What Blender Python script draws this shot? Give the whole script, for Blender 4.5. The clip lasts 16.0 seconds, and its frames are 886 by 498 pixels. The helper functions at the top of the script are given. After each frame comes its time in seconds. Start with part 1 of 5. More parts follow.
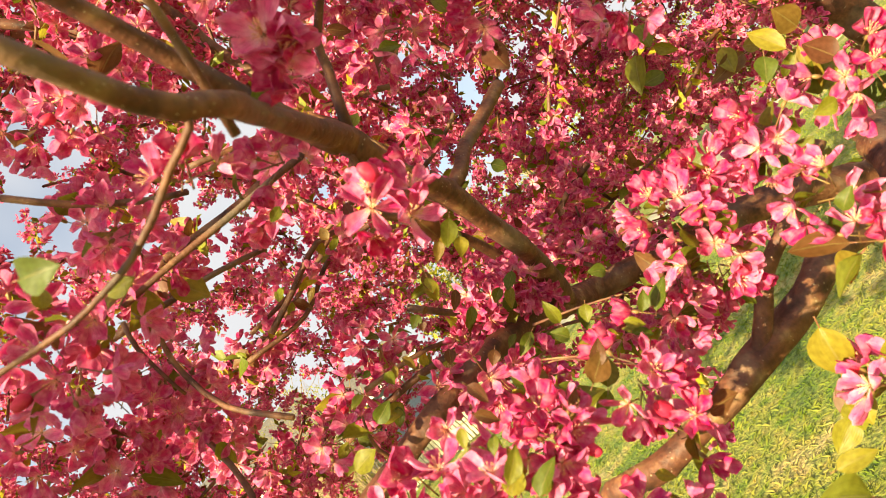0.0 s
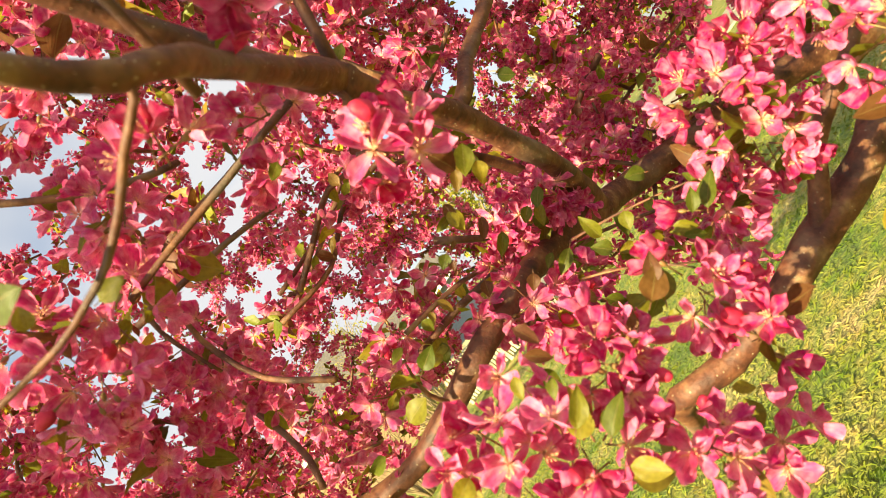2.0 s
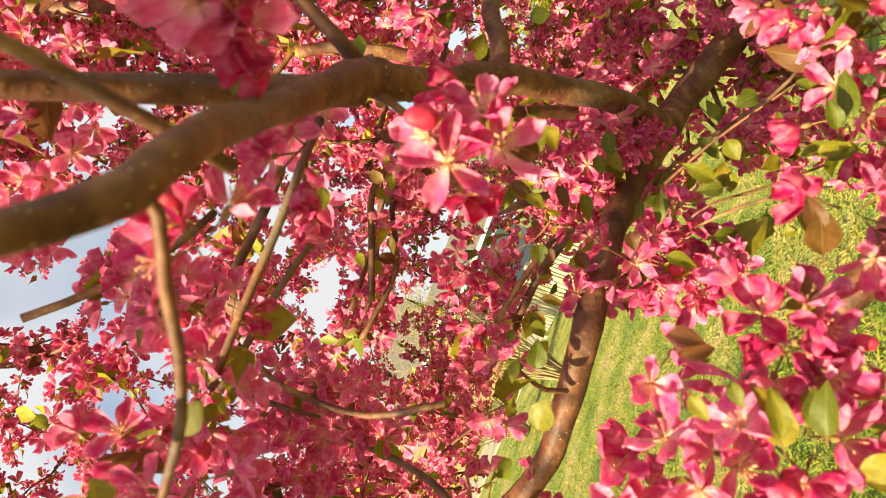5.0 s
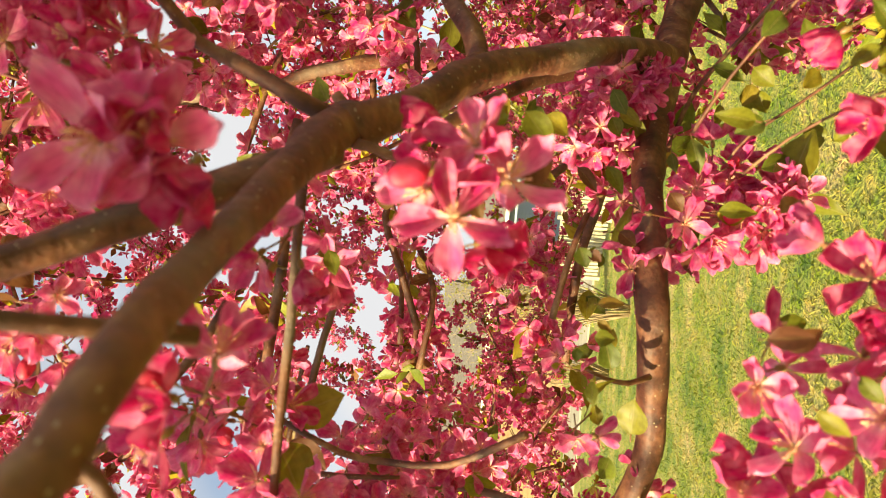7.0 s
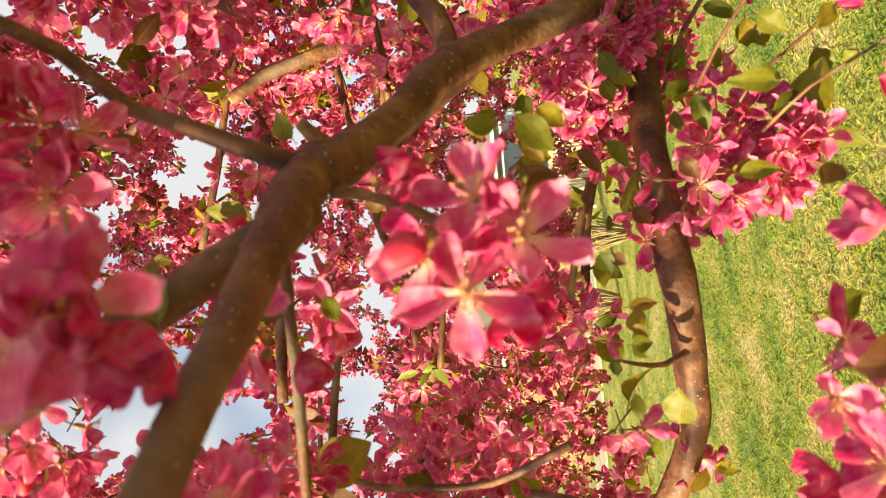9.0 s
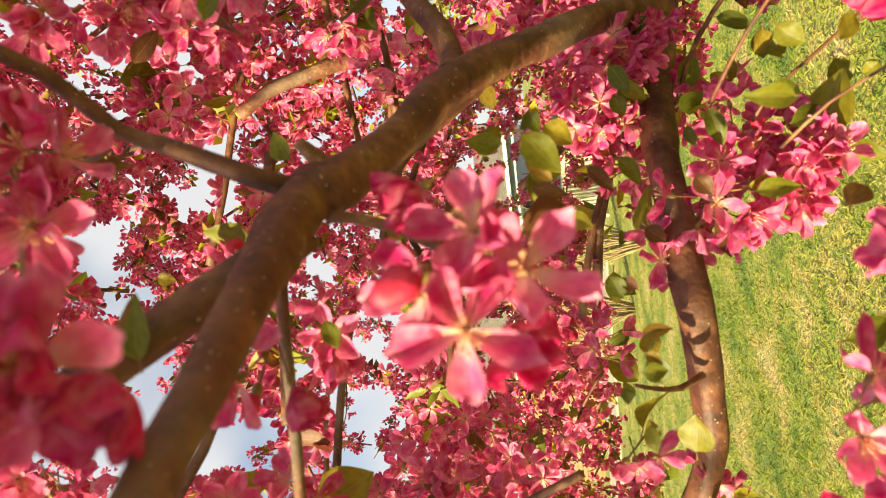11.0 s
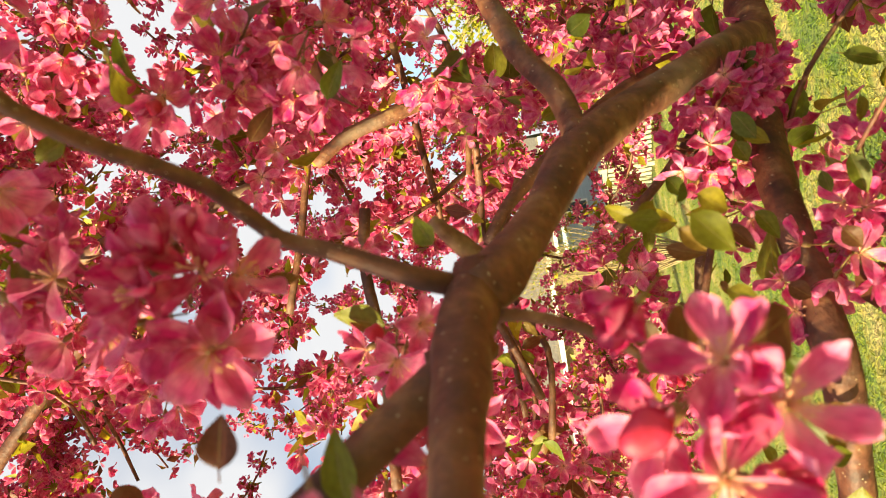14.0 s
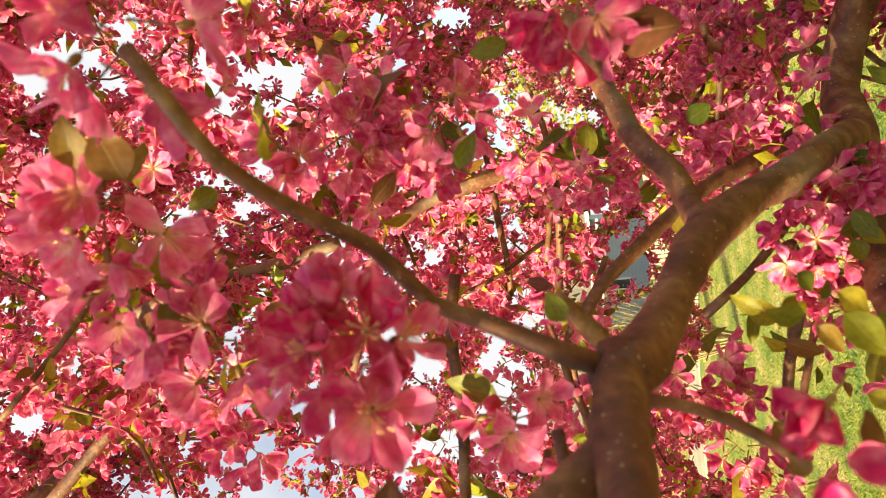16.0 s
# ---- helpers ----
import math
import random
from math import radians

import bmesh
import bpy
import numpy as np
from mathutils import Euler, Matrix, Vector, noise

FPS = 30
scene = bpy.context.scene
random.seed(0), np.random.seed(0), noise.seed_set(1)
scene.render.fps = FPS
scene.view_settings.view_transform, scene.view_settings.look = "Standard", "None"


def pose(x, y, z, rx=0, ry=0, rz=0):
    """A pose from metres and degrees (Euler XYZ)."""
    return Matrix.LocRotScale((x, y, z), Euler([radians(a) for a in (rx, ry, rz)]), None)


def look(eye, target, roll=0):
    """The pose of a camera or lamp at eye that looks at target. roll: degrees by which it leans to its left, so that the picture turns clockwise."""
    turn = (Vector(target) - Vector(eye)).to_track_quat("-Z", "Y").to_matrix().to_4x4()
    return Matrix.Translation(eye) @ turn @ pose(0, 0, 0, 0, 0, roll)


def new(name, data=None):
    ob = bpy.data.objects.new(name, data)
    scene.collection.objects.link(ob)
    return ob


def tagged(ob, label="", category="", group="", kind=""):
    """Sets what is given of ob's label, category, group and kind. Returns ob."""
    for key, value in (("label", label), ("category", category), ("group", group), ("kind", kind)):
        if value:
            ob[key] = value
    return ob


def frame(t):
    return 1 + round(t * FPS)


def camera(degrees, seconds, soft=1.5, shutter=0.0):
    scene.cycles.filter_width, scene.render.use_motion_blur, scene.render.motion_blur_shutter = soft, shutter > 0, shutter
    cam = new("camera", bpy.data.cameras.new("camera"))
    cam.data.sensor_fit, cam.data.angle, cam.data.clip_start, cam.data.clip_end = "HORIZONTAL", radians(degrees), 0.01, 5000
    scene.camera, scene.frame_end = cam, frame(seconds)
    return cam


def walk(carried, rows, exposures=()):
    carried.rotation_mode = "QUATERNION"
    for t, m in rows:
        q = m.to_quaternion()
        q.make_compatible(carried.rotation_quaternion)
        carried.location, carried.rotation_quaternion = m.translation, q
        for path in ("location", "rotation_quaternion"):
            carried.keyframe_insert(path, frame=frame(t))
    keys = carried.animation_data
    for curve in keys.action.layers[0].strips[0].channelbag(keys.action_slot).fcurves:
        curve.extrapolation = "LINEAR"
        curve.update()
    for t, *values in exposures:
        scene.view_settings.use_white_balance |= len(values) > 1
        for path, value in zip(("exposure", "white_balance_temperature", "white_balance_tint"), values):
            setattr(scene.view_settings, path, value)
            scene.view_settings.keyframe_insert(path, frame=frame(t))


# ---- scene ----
cam = camera(65.3, 16.0, soft=0.45)
PATH = [
    (0, 0.0000, 0.0000, 1.6000, 98.88, 46.20, 6.33),
    (0.5, 0.0015, 0.0084, 1.6014, 99.23, 48.41, 8.73),
    (1, 0.0019, 0.0177, 1.6028, 98.89, 50.09, 10.37),
    (1.5, 0.0043, 0.0315, 1.6058, 97.09, 52.72, 10.17),
    (2, 0.0062, 0.0432, 1.6094, 96.20, 55.50, 11.45),
    (2.5, 0.0049, 0.0547, 1.6142, 95.46, 57.87, 12.79),
    (3, 0.0029, 0.0681, 1.6198, 94.73, 60.83, 14.23),
    (3.5, 0.0029, 0.0797, 1.6269, 94.02, 63.18, 14.38),
    (4, 0.0046, 0.0887, 1.6360, 96.02, 64.82, 16.83),
    (4.5, 0.0072, 0.0967, 1.6452, 99.65, 66.12, 20.27),
    (4.7, 0.0091, 0.1000, 1.6487, 101.03, 67.16, 21.58),
    (6.8, 0.0321, 0.1471, 1.6631, 139.32, 81.25, 62.79),
    (7, 0.0345, 0.1550, 1.6604, 148.90, 81.86, 72.65),
    (7.5, 0.0474, 0.1748, 1.6640, -177.35, 83.11, 108.07),
    (8, 0.0603, 0.1903, 1.6674, -146.47, 81.86, 140.68),
    (10.3, 0.0612, 0.2040, 1.6676, -140.94, 80.69, 147.82),
    (10.5, 0.0631, 0.2061, 1.6661, -141.24, 79.87, 147.22),
    (11, 0.0623, 0.2146, 1.6643, -143.16, 80.28, 144.24),
    (11.5, 0.0638, 0.2183, 1.6674, -140.38, 79.79, 147.26),
    (12, 0.0670, 0.2223, 1.6740, -137.62, 78.20, 151.24),
    (12.5, 0.0732, 0.2261, 1.6819, -136.06, 77.09, 153.36),
    (13, 0.0828, 0.2292, 1.6891, -135.65, 75.73, 153.31),
    (13.5, 0.0894, 0.2314, 1.6990, -139.54, 75.83, 147.65),
    (14, 0.0942, 0.2315, 1.7096, -141.68, 75.90, 144.34),
    (14.5, 0.0972, 0.2284, 1.7233, -145.07, 76.31, 139.52),
    (15, 0.1033, 0.2212, 1.7348, -149.93, 74.98, 133.52),
    (15.5, 0.1050, 0.2216, 1.7430, -154.89, 74.92, 126.76),
    (16, 0.1041, 0.2220, 1.7484, -159.02, 75.35, 120.88),
]
walk(cam, [(t, pose(x, y, z, rx, ry, rz)) for t, x, y, z, rx, ry, rz in PATH],
     exposures=[(0, 1.71), (4.5, 1.71), (8, 1.66), (12, 1.68), (14, 1.77), (16, 1.87)])
cam.data.dof.use_dof, cam.data.dof.focus_distance, cam.data.dof.aperture_fstop = True, 1.3, 17.0

# ---- light ----
SUN_AZ, SUN_EL = 218.0, 21.0          # degrees clockwise from +y, and above the horizon
world = bpy.data.worlds.new("sky")
scene.world = world
world.use_nodes = True
wn, wl = world.node_tree.nodes, world.node_tree.links
wn.clear()
sky = wn.new("ShaderNodeTexSky")
sky.sky_type, sky.sun_disc = "NISHITA", False
sky.sun_elevation, sky.sun_rotation = radians(SUN_EL), radians(SUN_AZ)
sky.air_density, sky.dust_density = 1.0, 1.5
wtc, wmap, wno, wramp, wmix = (wn.new("ShaderNodeTexCoord"), wn.new("ShaderNodeMapping"), wn.new("ShaderNodeTexNoise"),
                               wn.new("ShaderNodeValToRGB"), wn.new("ShaderNodeMixRGB"))
wmap.inputs["Scale"].default_value = (2.0, 2.0, 2.6)
wno.inputs["Scale"].default_value, wno.inputs["Detail"].default_value = 1.3, 3.0
wramp.color_ramp.elements[0].position, wramp.color_ramp.elements[1].position = 0.30, 0.50
wmix.inputs["Color2"].default_value = (7.1, 7.12, 7.2, 1)
wbg, wout = wn.new("ShaderNodeBackground"), wn.new("ShaderNodeOutputWorld")
wbg.inputs["Strength"].default_value = 0.037
wl.new(wtc.outputs["Generated"], wmap.inputs["Vector"])
wl.new(wmap.outputs["Vector"], wno.inputs["Vector"])
wl.new(wno.outputs["Fac"], wramp.inputs["Fac"])
wl.new(wramp.outputs["Color"], wmix.inputs["Fac"])
wgain = wn.new("ShaderNodeMixRGB")
wgain.blend_type, wgain.inputs["Fac"].default_value, wgain.inputs["Color2"].default_value = "MULTIPLY", 1.0, (1.75, 1.8, 1.8, 1)
wl.new(sky.outputs["Color"], wgain.inputs["Color1"])
wl.new(wgain.outputs["Color"], wmix.inputs["Color1"])
wl.new(wmix.outputs["Color"], wbg.inputs["Color"])
wl.new(wbg.outputs["Background"], wout.inputs["Surface"])
sun_data = bpy.data.lights.new("sun", "SUN")
sun_data.energy, sun_data.angle, sun_data.color = 5.0, radians(0.55), (1.0, 0.86, 0.47)
sun = new("sun", sun_data)
to_sun = Vector((math.sin(radians(SUN_AZ)) * math.cos(radians(SUN_EL)), math.cos(radians(SUN_AZ)) * math.cos(radians(SUN_EL)), math.sin(radians(SUN_EL))))
sun.matrix_world = look(to_sun * 30, (0, 0, 0))


# ---- materials ----
def material(name):
    m = bpy.data.materials.new(name)
    m.use_nodes = True
    n, l = m.node_tree.nodes, m.node_tree.links
    n.clear()
    return m, n, l, n.new("ShaderNodeOutputMaterial")


def ramp(n, stops):
    r = n.new("ShaderNodeValToRGB")
    while len(r.color_ramp.elements) < len(stops):
        r.color_ramp.elements.new(0.5)
    for e, (p, c) in zip(r.color_ramp.elements, stops):
        e.position, e.color = p, (*c, 1)
    return r


def noise_node(n, l, scale, detail=4.0, coord="Object", stretch=None):
    tc, no = n.new("ShaderNodeTexCoord"), n.new("ShaderNodeTexNoise")
    no.inputs["Scale"].default_value, no.inputs["Detail"].default_value = scale, detail
    if stretch:
        mp = n.new("ShaderNodeMapping")
        mp.inputs["Scale"].default_value = stretch
        l.new(tc.outputs[coord], mp.inputs["Vector"])
        l.new(mp.outputs["Vector"], no.inputs["Vector"])
    else:
        l.new(tc.outputs[coord], no.inputs["Vector"])
    return no


def mix(n, l, a, b, fac, how="MIX"):
    """a, b and fac are sockets or plain values."""
    m = n.new("ShaderNodeMixRGB")
    m.blend_type = how
    for key, v in (("Color1", a), ("Color2", b), ("Fac", fac)):
        if isinstance(v, (int, float)):
            m.inputs[key].default_value = v
        elif isinstance(v, tuple):
            m.inputs[key].default_value = (*v, 1)
        else:
            l.new(v, m.inputs[key])
    return m.outputs["Color"]


def tone_source(n, joined):
    """A random number for each flower or leaf."""
    if joined:
        a = n.new("ShaderNodeAttribute")
        a.attribute_name = "tone"
        return a.outputs["Fac"]
    return n.new("ShaderNodeObjectInfo").outputs["Random"]


def thin_leaf(n, l, out, colour, through_colour, amount, rough, bump=None, gloss=0.3):
    """A petal or leaf: a matt face that also lets light through."""
    p = n.new("ShaderNodeBsdfPrincipled")
    p.inputs["Roughness"].default_value = rough
    p.inputs["Specular IOR Level"].default_value = gloss
    t = n.new("ShaderNodeBsdfTranslucent")
    mx = n.new("ShaderNodeMixShader")
    mx.inputs["Fac"].default_value = amount
    l.new(colour, p.inputs["Base Color"])
    l.new(through_colour, t.inputs["Color"])
    if bump:
        b = n.new("ShaderNodeBump")
        b.inputs["Strength"].default_value, b.inputs["Distance"].default_value = 0.25, 0.0003
        l.new(bump, b.inputs["Height"])
        l.new(b.outputs["Normal"], p.inputs["Normal"])
    l.new(p.outputs["BSDF"], mx.inputs[1])
    l.new(t.outputs["BSDF"], mx.inputs[2])
    l.new(mx.outputs["Shader"], out.inputs["Surface"])


def petal_material(name, joined, crimson=0.0):
    m, n, l, out = material(name)
    uv = n.new("ShaderNodeUVMap")
    sep = n.new("ShaderNodeSeparateXYZ")
    l.new(uv.outputs["UV"], sep.inputs["Vector"])
    along = ramp(n, [(0.0, (0.92, 0.70, 0.42)), (0.18, (0.92, 0.60, 0.62)), (0.42, (0.90, 0.215, 0.395)), (0.75, (0.88, 0.17, 0.375)), (0.93, (0.94, 0.345, 0.52)), (1.0, (0.96, 0.54, 0.64))])
    l.new(sep.outputs["Y"], along.inputs["Fac"])
    deep = ramp(n, [(0.0, (0.84, 0.48, 0.34)), (0.20, (0.70, 0.11, 0.24)), (0.5, (0.53, 0.015, 0.142)), (0.85, (0.59, 0.027, 0.190)), (1.0, (0.72, 0.092, 0.29))])
    l.new(sep.outputs["Y"], deep.inputs["Fac"])
    pick = ramp(n, [(0.0, (1, 1, 1)), (0.40, (0.86,) * 3), (0.75, (0.50,) * 3), (1.0, (0.05,) * 3)] if joined else [(0.0, (1, 1, 1)), (0.35, (0.78,) * 3), (0.7, (0.42,) * 3), (1.0, (0.08,) * 3)])
    l.new(tone_source(n, joined), pick.inputs["Fac"])
    base = mix(n, l, along.outputs["Color"], deep.outputs["Color"], pick.outputs["Color"])
    base = mix(n, l, base, (0.60, 0.010, 0.125), crimson)
    if not joined:
        # near petals tinted cooler: the blue skylight of shade put into the colour
        base = mix(n, l, base, (1.0, 0.98, 1.07), 1.0, "MULTIPLY")
    vein = noise_node(n, l, 1.0, 3.0, "UV", (26.0, 3.0, 1.0))
    blotch = noise_node(n, l, 1.0, 2.0, "UV", (2.5, 2.5, 1.0))
    vr = ramp(n, [(0.36, (0.62, 0.36, 0.46)), (0.58, (1, 1, 1))])
    l.new(vein.outputs["Fac"], vr.inputs["Fac"])
    base = mix(n, l, base, vr.outputs["Color"], 0.75, "MULTIPLY")
    br_ = ramp(n, [(0.42, (0, 0, 0)), (0.7, (1, 1, 1))])
    l.new(blotch.outputs["Fac"], br_.inputs["Fac"])
    pale = mix(n, l, base, (0.93, 0.50, 0.62), 0.40)
    base = mix(n, l, base, pale, br_.outputs["Color"])
    deepened = mix(n, l, base, (0.95, 0.30, 0.55), 0.8, "MULTIPLY")
    thin_leaf(n, l, out, base, mix(n, l, base, deepened, 0.5), 0.34, 0.5, vein.outputs["Fac"], 0.15)
    return m


def leaf_material(name, joined, green=0.0):
    m, n, l, out = material(name)
    uv = n.new("ShaderNodeUVMap")
    sep = n.new("ShaderNodeSeparateXYZ")
    l.new(uv.outputs["UV"], sep.inputs["Vector"])
    rnd = ramp(n, [(0.0, (0.10, 0.13, 0.018)), (0.35, (0.20, 0.205, 0.02)), (0.66, (0.32, 0.27, 0.028)), (0.84, (0.19, 0.095, 0.03)), (1.0, (0.14, 0.05, 0.035))] if not joined else [(0.0, (0.16, 0.21, 0.022)), (0.35, (0.32, 0.34, 0.026)), (0.66, (0.48, 0.43, 0.035)), (0.84, (0.24, 0.12, 0.04)), (1.0, (0.17, 0.05, 0.04))])
    l.new(tone_source(n, joined), rnd.inputs["Fac"])
    tone = mix(n, l, rnd.outputs["Color"], (0.105, 0.145, 0.045), green)
    no = noise_node(n, l, 1.0, 4.0, "UV", (5.0, 6.0, 1.0))
    nr = ramp(n, [(0.3, (0.72, 0.66, 0.55)), (0.68, (1.08, 1.06, 1.0))])
    l.new(no.outputs["Fac"], nr.inputs["Fac"])
    base = mix(n, l, tone, nr.outputs["Color"], 1.0, "MULTIPLY")
    wave = n.new("ShaderNodeTexWave")
    wave.inputs["Scale"].default_value, wave.inputs["Distortion"].default_value = 4.0, 3.0
    l.new(uv.outputs["UV"], wave.inputs["Vector"])
    rib = n.new("ShaderNodeMath")
    rib.operation = "COMPARE"
    rib.inputs[1].default_value, rib.inputs[2].default_value = 0.5, 0.022
    l.new(sep.outputs["X"], rib.inputs[0])
    base = mix(n, l, base, mix(n, l, base, (0.34, 0.28, 0.10), 0.35), rib.outputs["Value"])
    lit = mix(n, l, base, (1.0, 0.95, 0.35), 0.55, "MULTIPLY")
    thin_leaf(n, l, out, base, lit, 0.4, 0.42, wave.outputs["Fac"])
    return m


def plain_material(name, a, b, scale, rough=0.7, bump=0.3, dist=0.002, stretch=None, metal=0.0, detail=5.0, fine=None):
    m, n, l, out = material(name)
    p = n.new("ShaderNodeBsdfPrincipled")
    no = noise_node(n, l, scale, detail, "Object", stretch)
    r = ramp(n, [(0.32, a), (0.68, b)])
    l.new(no.outputs["Fac"], r.inputs["Fac"])
    colour = r.outputs["Color"]
    if fine:
        f2 = noise_node(n, l, fine[0], 3.0, "Object")
        r2 = ramp(n, [(0.35, (1 - fine[1],) * 3), (0.65, (1 + fine[1],) * 3)])
        l.new(f2.outputs["Fac"], r2.inputs["Fac"])
        colour = mix(n, l, colour, r2.outputs["Color"], 1.0, "MULTIPLY")
    l.new(colour, p.inputs["Base Color"])
    p.inputs["Roughness"].default_value, p.inputs["Metallic"].default_value = rough, metal
    if bump:
        b_ = n.new("ShaderNodeBump")
        b_.inputs["Strength"].default_value, b_.inputs["Distance"].default_value = bump, dist
        l.new(no.outputs["Fac"], b_.inputs["Height"])
        l.new(b_.outputs["Normal"], p.inputs["Normal"])
    l.new(p.outputs["BSDF"], out.inputs["Surface"])
    return m


def bark_material():
    m, n, l, out = material("bark")
    p = n.new("ShaderNodeBsdfPrincipled")
    p.inputs["Roughness"].default_value = 0.62
    big = noise_node(n, l, 42.0, 7.0)
    r = ramp(n, [(0.30, (0.045, 0.015, 0.009)), (0.45, (0.115, 0.038, 0.020)), (0.58, (0.175, 0.071, 0.034)), (0.74, (0.30, 0.18, 0.085))])
    l.new(big.outputs["Fac"], r.inputs["Fac"])
    uv = n.new("ShaderNodeUVMap")
    mp = n.new("ShaderNodeMapping")
    mp.inputs["Scale"].default_value = (11.0, 190.0, 1.0)
    vor = n.new("ShaderNodeTexVoronoi")
    vor.inputs["Scale"].default_value = 1.0
    l.new(uv.outputs["UV"], mp.inputs["Vector"])
    l.new(mp.outputs["Vector"], vor.inputs["Vector"])
    lent = ramp(n, [(0.07, (0.8, 0.8, 0.8)), (0.15, (0, 0, 0))])
    l.new(vor.outputs["Distance"], lent.inputs["Fac"])
    ring = noise_node(n, l, 210.0, 8.0)
    lichen = noise_node(n, l, 14.0, 6.0)
    lr = ramp(n, [(0.55, (0, 0, 0)), (0.72, (0.5, 0.5, 0.5))])
    l.new(lichen.outputs["Fac"], lr.inputs["Fac"])
    rr = ramp(n, [(0.35, (0.72, 0.68, 0.64)), (0.65, (1.15, 1.12, 1.08))])
    l.new(ring.outputs["Fac"], rr.inputs["Fac"])
    c = mix(n, l, r.outputs["Color"], rr.outputs["Color"], 1.0, "MULTIPLY")
    c = mix(n, l, c, (0.26, 0.21, 0.15), lr.outputs["Color"])
    c = mix(n, l, c, (0.40, 0.31, 0.20), lent.outputs["Color"])
    l.new(c, p.inputs["Base Color"])
    add = n.new("ShaderNodeMath")
    l.new(ring.outputs["Fac"], add.inputs[0])
    l.new(big.outputs["Fac"], add.inputs[1])
    b = n.new("ShaderNodeBump")
    b.inputs["Strength"].default_value, b.inputs["Distance"].default_value = 0.8, 0.0012
    l.new(add.outputs["Value"], b.inputs["Height"])
    l.new(b.outputs["Normal"], p.inputs["Normal"])
    l.new(p.outputs["BSDF"], out.inputs["Surface"])
    return m


def grass_material(name, joined):
    m, n, l, out = material(name)
    no, patch = noise_node(n, l, 1.6, 8.0), noise_node(n, l, 9.0, 6.0)
    r = ramp(n, [(0.32, (0.11, 0.165, 0.018)), (0.46, (0.21, 0.24, 0.030)), (0.56, (0.29, 0.275, 0.060)), (0.68, (0.39, 0.32, 0.13))])
    l.new(no.outputs["Fac"], r.inputs["Fac"])
    r3 = ramp(n, [(0.36, (0.60, 0.78, 0.45)), (0.50, (1, 1, 1)), (0.66, (1.22, 1.02, 1.15))])
    l.new(patch.outputs["Fac"], r3.inputs["Fac"])
    colour = mix(n, l, r.outputs["Color"], r3.outputs["Color"], 1.0, "MULTIPLY")
    if joined:
        g = n.new("ShaderNodeNewGeometry")
        r2 = ramp(n, [(0.0, (0.85, 0.92, 0.8)), (0.8, (1.1, 1.08, 1.0)), (1.0, (1.35, 1.2, 1.3))])
        l.new(g.outputs["Random Per Island"], r2.inputs["Fac"])
        colour = mix(n, l, colour, r2.outputs["Color"], 1.0, "MULTIPLY")
        thin_leaf(n, l, out, colour, colour, 0.35, 0.6)
    else:
        f2 = noise_node(n, l, 38.0, 8.0)
        r2 = ramp(n, [(0.32, (0.35, 0.42, 0.30)), (0.5, (0.92, 0.92, 0.85)), (0.68, (1.25, 1.15, 1.15))])
        l.new(f2.outputs["Fac"], r2.inputs["Fac"])
        colour = mix(n, l, colour, r2.outputs["Color"], 1.0, "MULTIPLY")
        p = n.new("ShaderNodeBsdfPrincipled")
        p.inputs["Roughness"].default_value = 0.9
        l.new(colour, p.inputs["Base Color"])
        b = n.new("ShaderNodeBump")
        b.inputs["Strength"].default_value, b.inputs["Distance"].default_value = 0.8, 0.03
        l.new(f2.outputs["Fac"], b.inputs["Height"])
        l.new(b.outputs["Normal"], p.inputs["Normal"])
        l.new(p.outputs["BSDF"], out.inputs["Surface"])
    return m


PETAL, PETAL_FAR = petal_material("petal", False), petal_material("petal_mass", True)
# deeper tone of young flowers; also puts shade into some near ones
PETAL_CRIMSON = petal_material("petal_crimson", False, 0.85)
LEAF, LEAF_FAR = leaf_material("leaf", False), leaf_material("leaf_mass", True)
LEAF_GREEN = leaf_material("leaf_green", False, 0.85)
BARK = bark_material()
STALK = plain_material("stalk", (0.20, 0.05, 0.035), (0.24, 0.17, 0.05), 60.0, 0.5, 0.1)
STAMEN = plain_material("stamen", (0.72, 0.26, 0.20), (0.80, 0.52, 0.26), 900.0, 0.6, 0.0)
BUD = plain_material("bud", (0.42, 0.008, 0.035), (0.60, 0.025, 0.085), 220.0, 0.6, 0.2)
GRASS, GROUND = grass_material("grass", True), grass_material("turf", False)
CONCRETE = plain_material("concrete", (0.27, 0.24, 0.18), (0.38, 0.34, 0.26), 1.4, 0.85, 0.3, 0.004, fine=(40.0, 0.12))
FENCE_PAINT = plain_material("fence_paint", (0.38, 0.34, 0.22), (0.47, 0.42, 0.28), 3.0, 0.6, 0.2, 0.002, fine=(60.0, 0.06))
TAN_WALL = plain_material("tan_siding", (0.28, 0.18, 0.09), (0.34, 0.22, 0.115), 0.8, 0.75, 0.2, 0.004, fine=(14.0, 0.08))
BLUE_WALL = plain_material("blue_grey_siding", (0.36, 0.44, 0.52), (0.46, 0.54, 0.62), 0.8, 0.7, 0.2, 0.004, fine=(14.0, 0.06))
ROOF = plain_material("roof_shingle", (0.10, 0.085, 0.075), (0.17, 0.15, 0.13), 6.0, 0.9, 0.4, 0.01, fine=(40.0, 0.2))
TRIM = plain_material("white_trim", (0.70, 0.69, 0.65), (0.80, 0.79, 0.76), 4.0, 0.6, 0.0)
GLASS = plain_material("window_glass", (0.03, 0.04, 0.05), (0.06, 0.07, 0.09), 1.0, 0.08, 0.0)
DRY = plain_material("dry_twig", (0.22, 0.15, 0.08), (0.36, 0.27, 0.14), 12.0, 0.8, 0.2, 0.002)


# ---- building blocks ----
rng = random.Random(7)


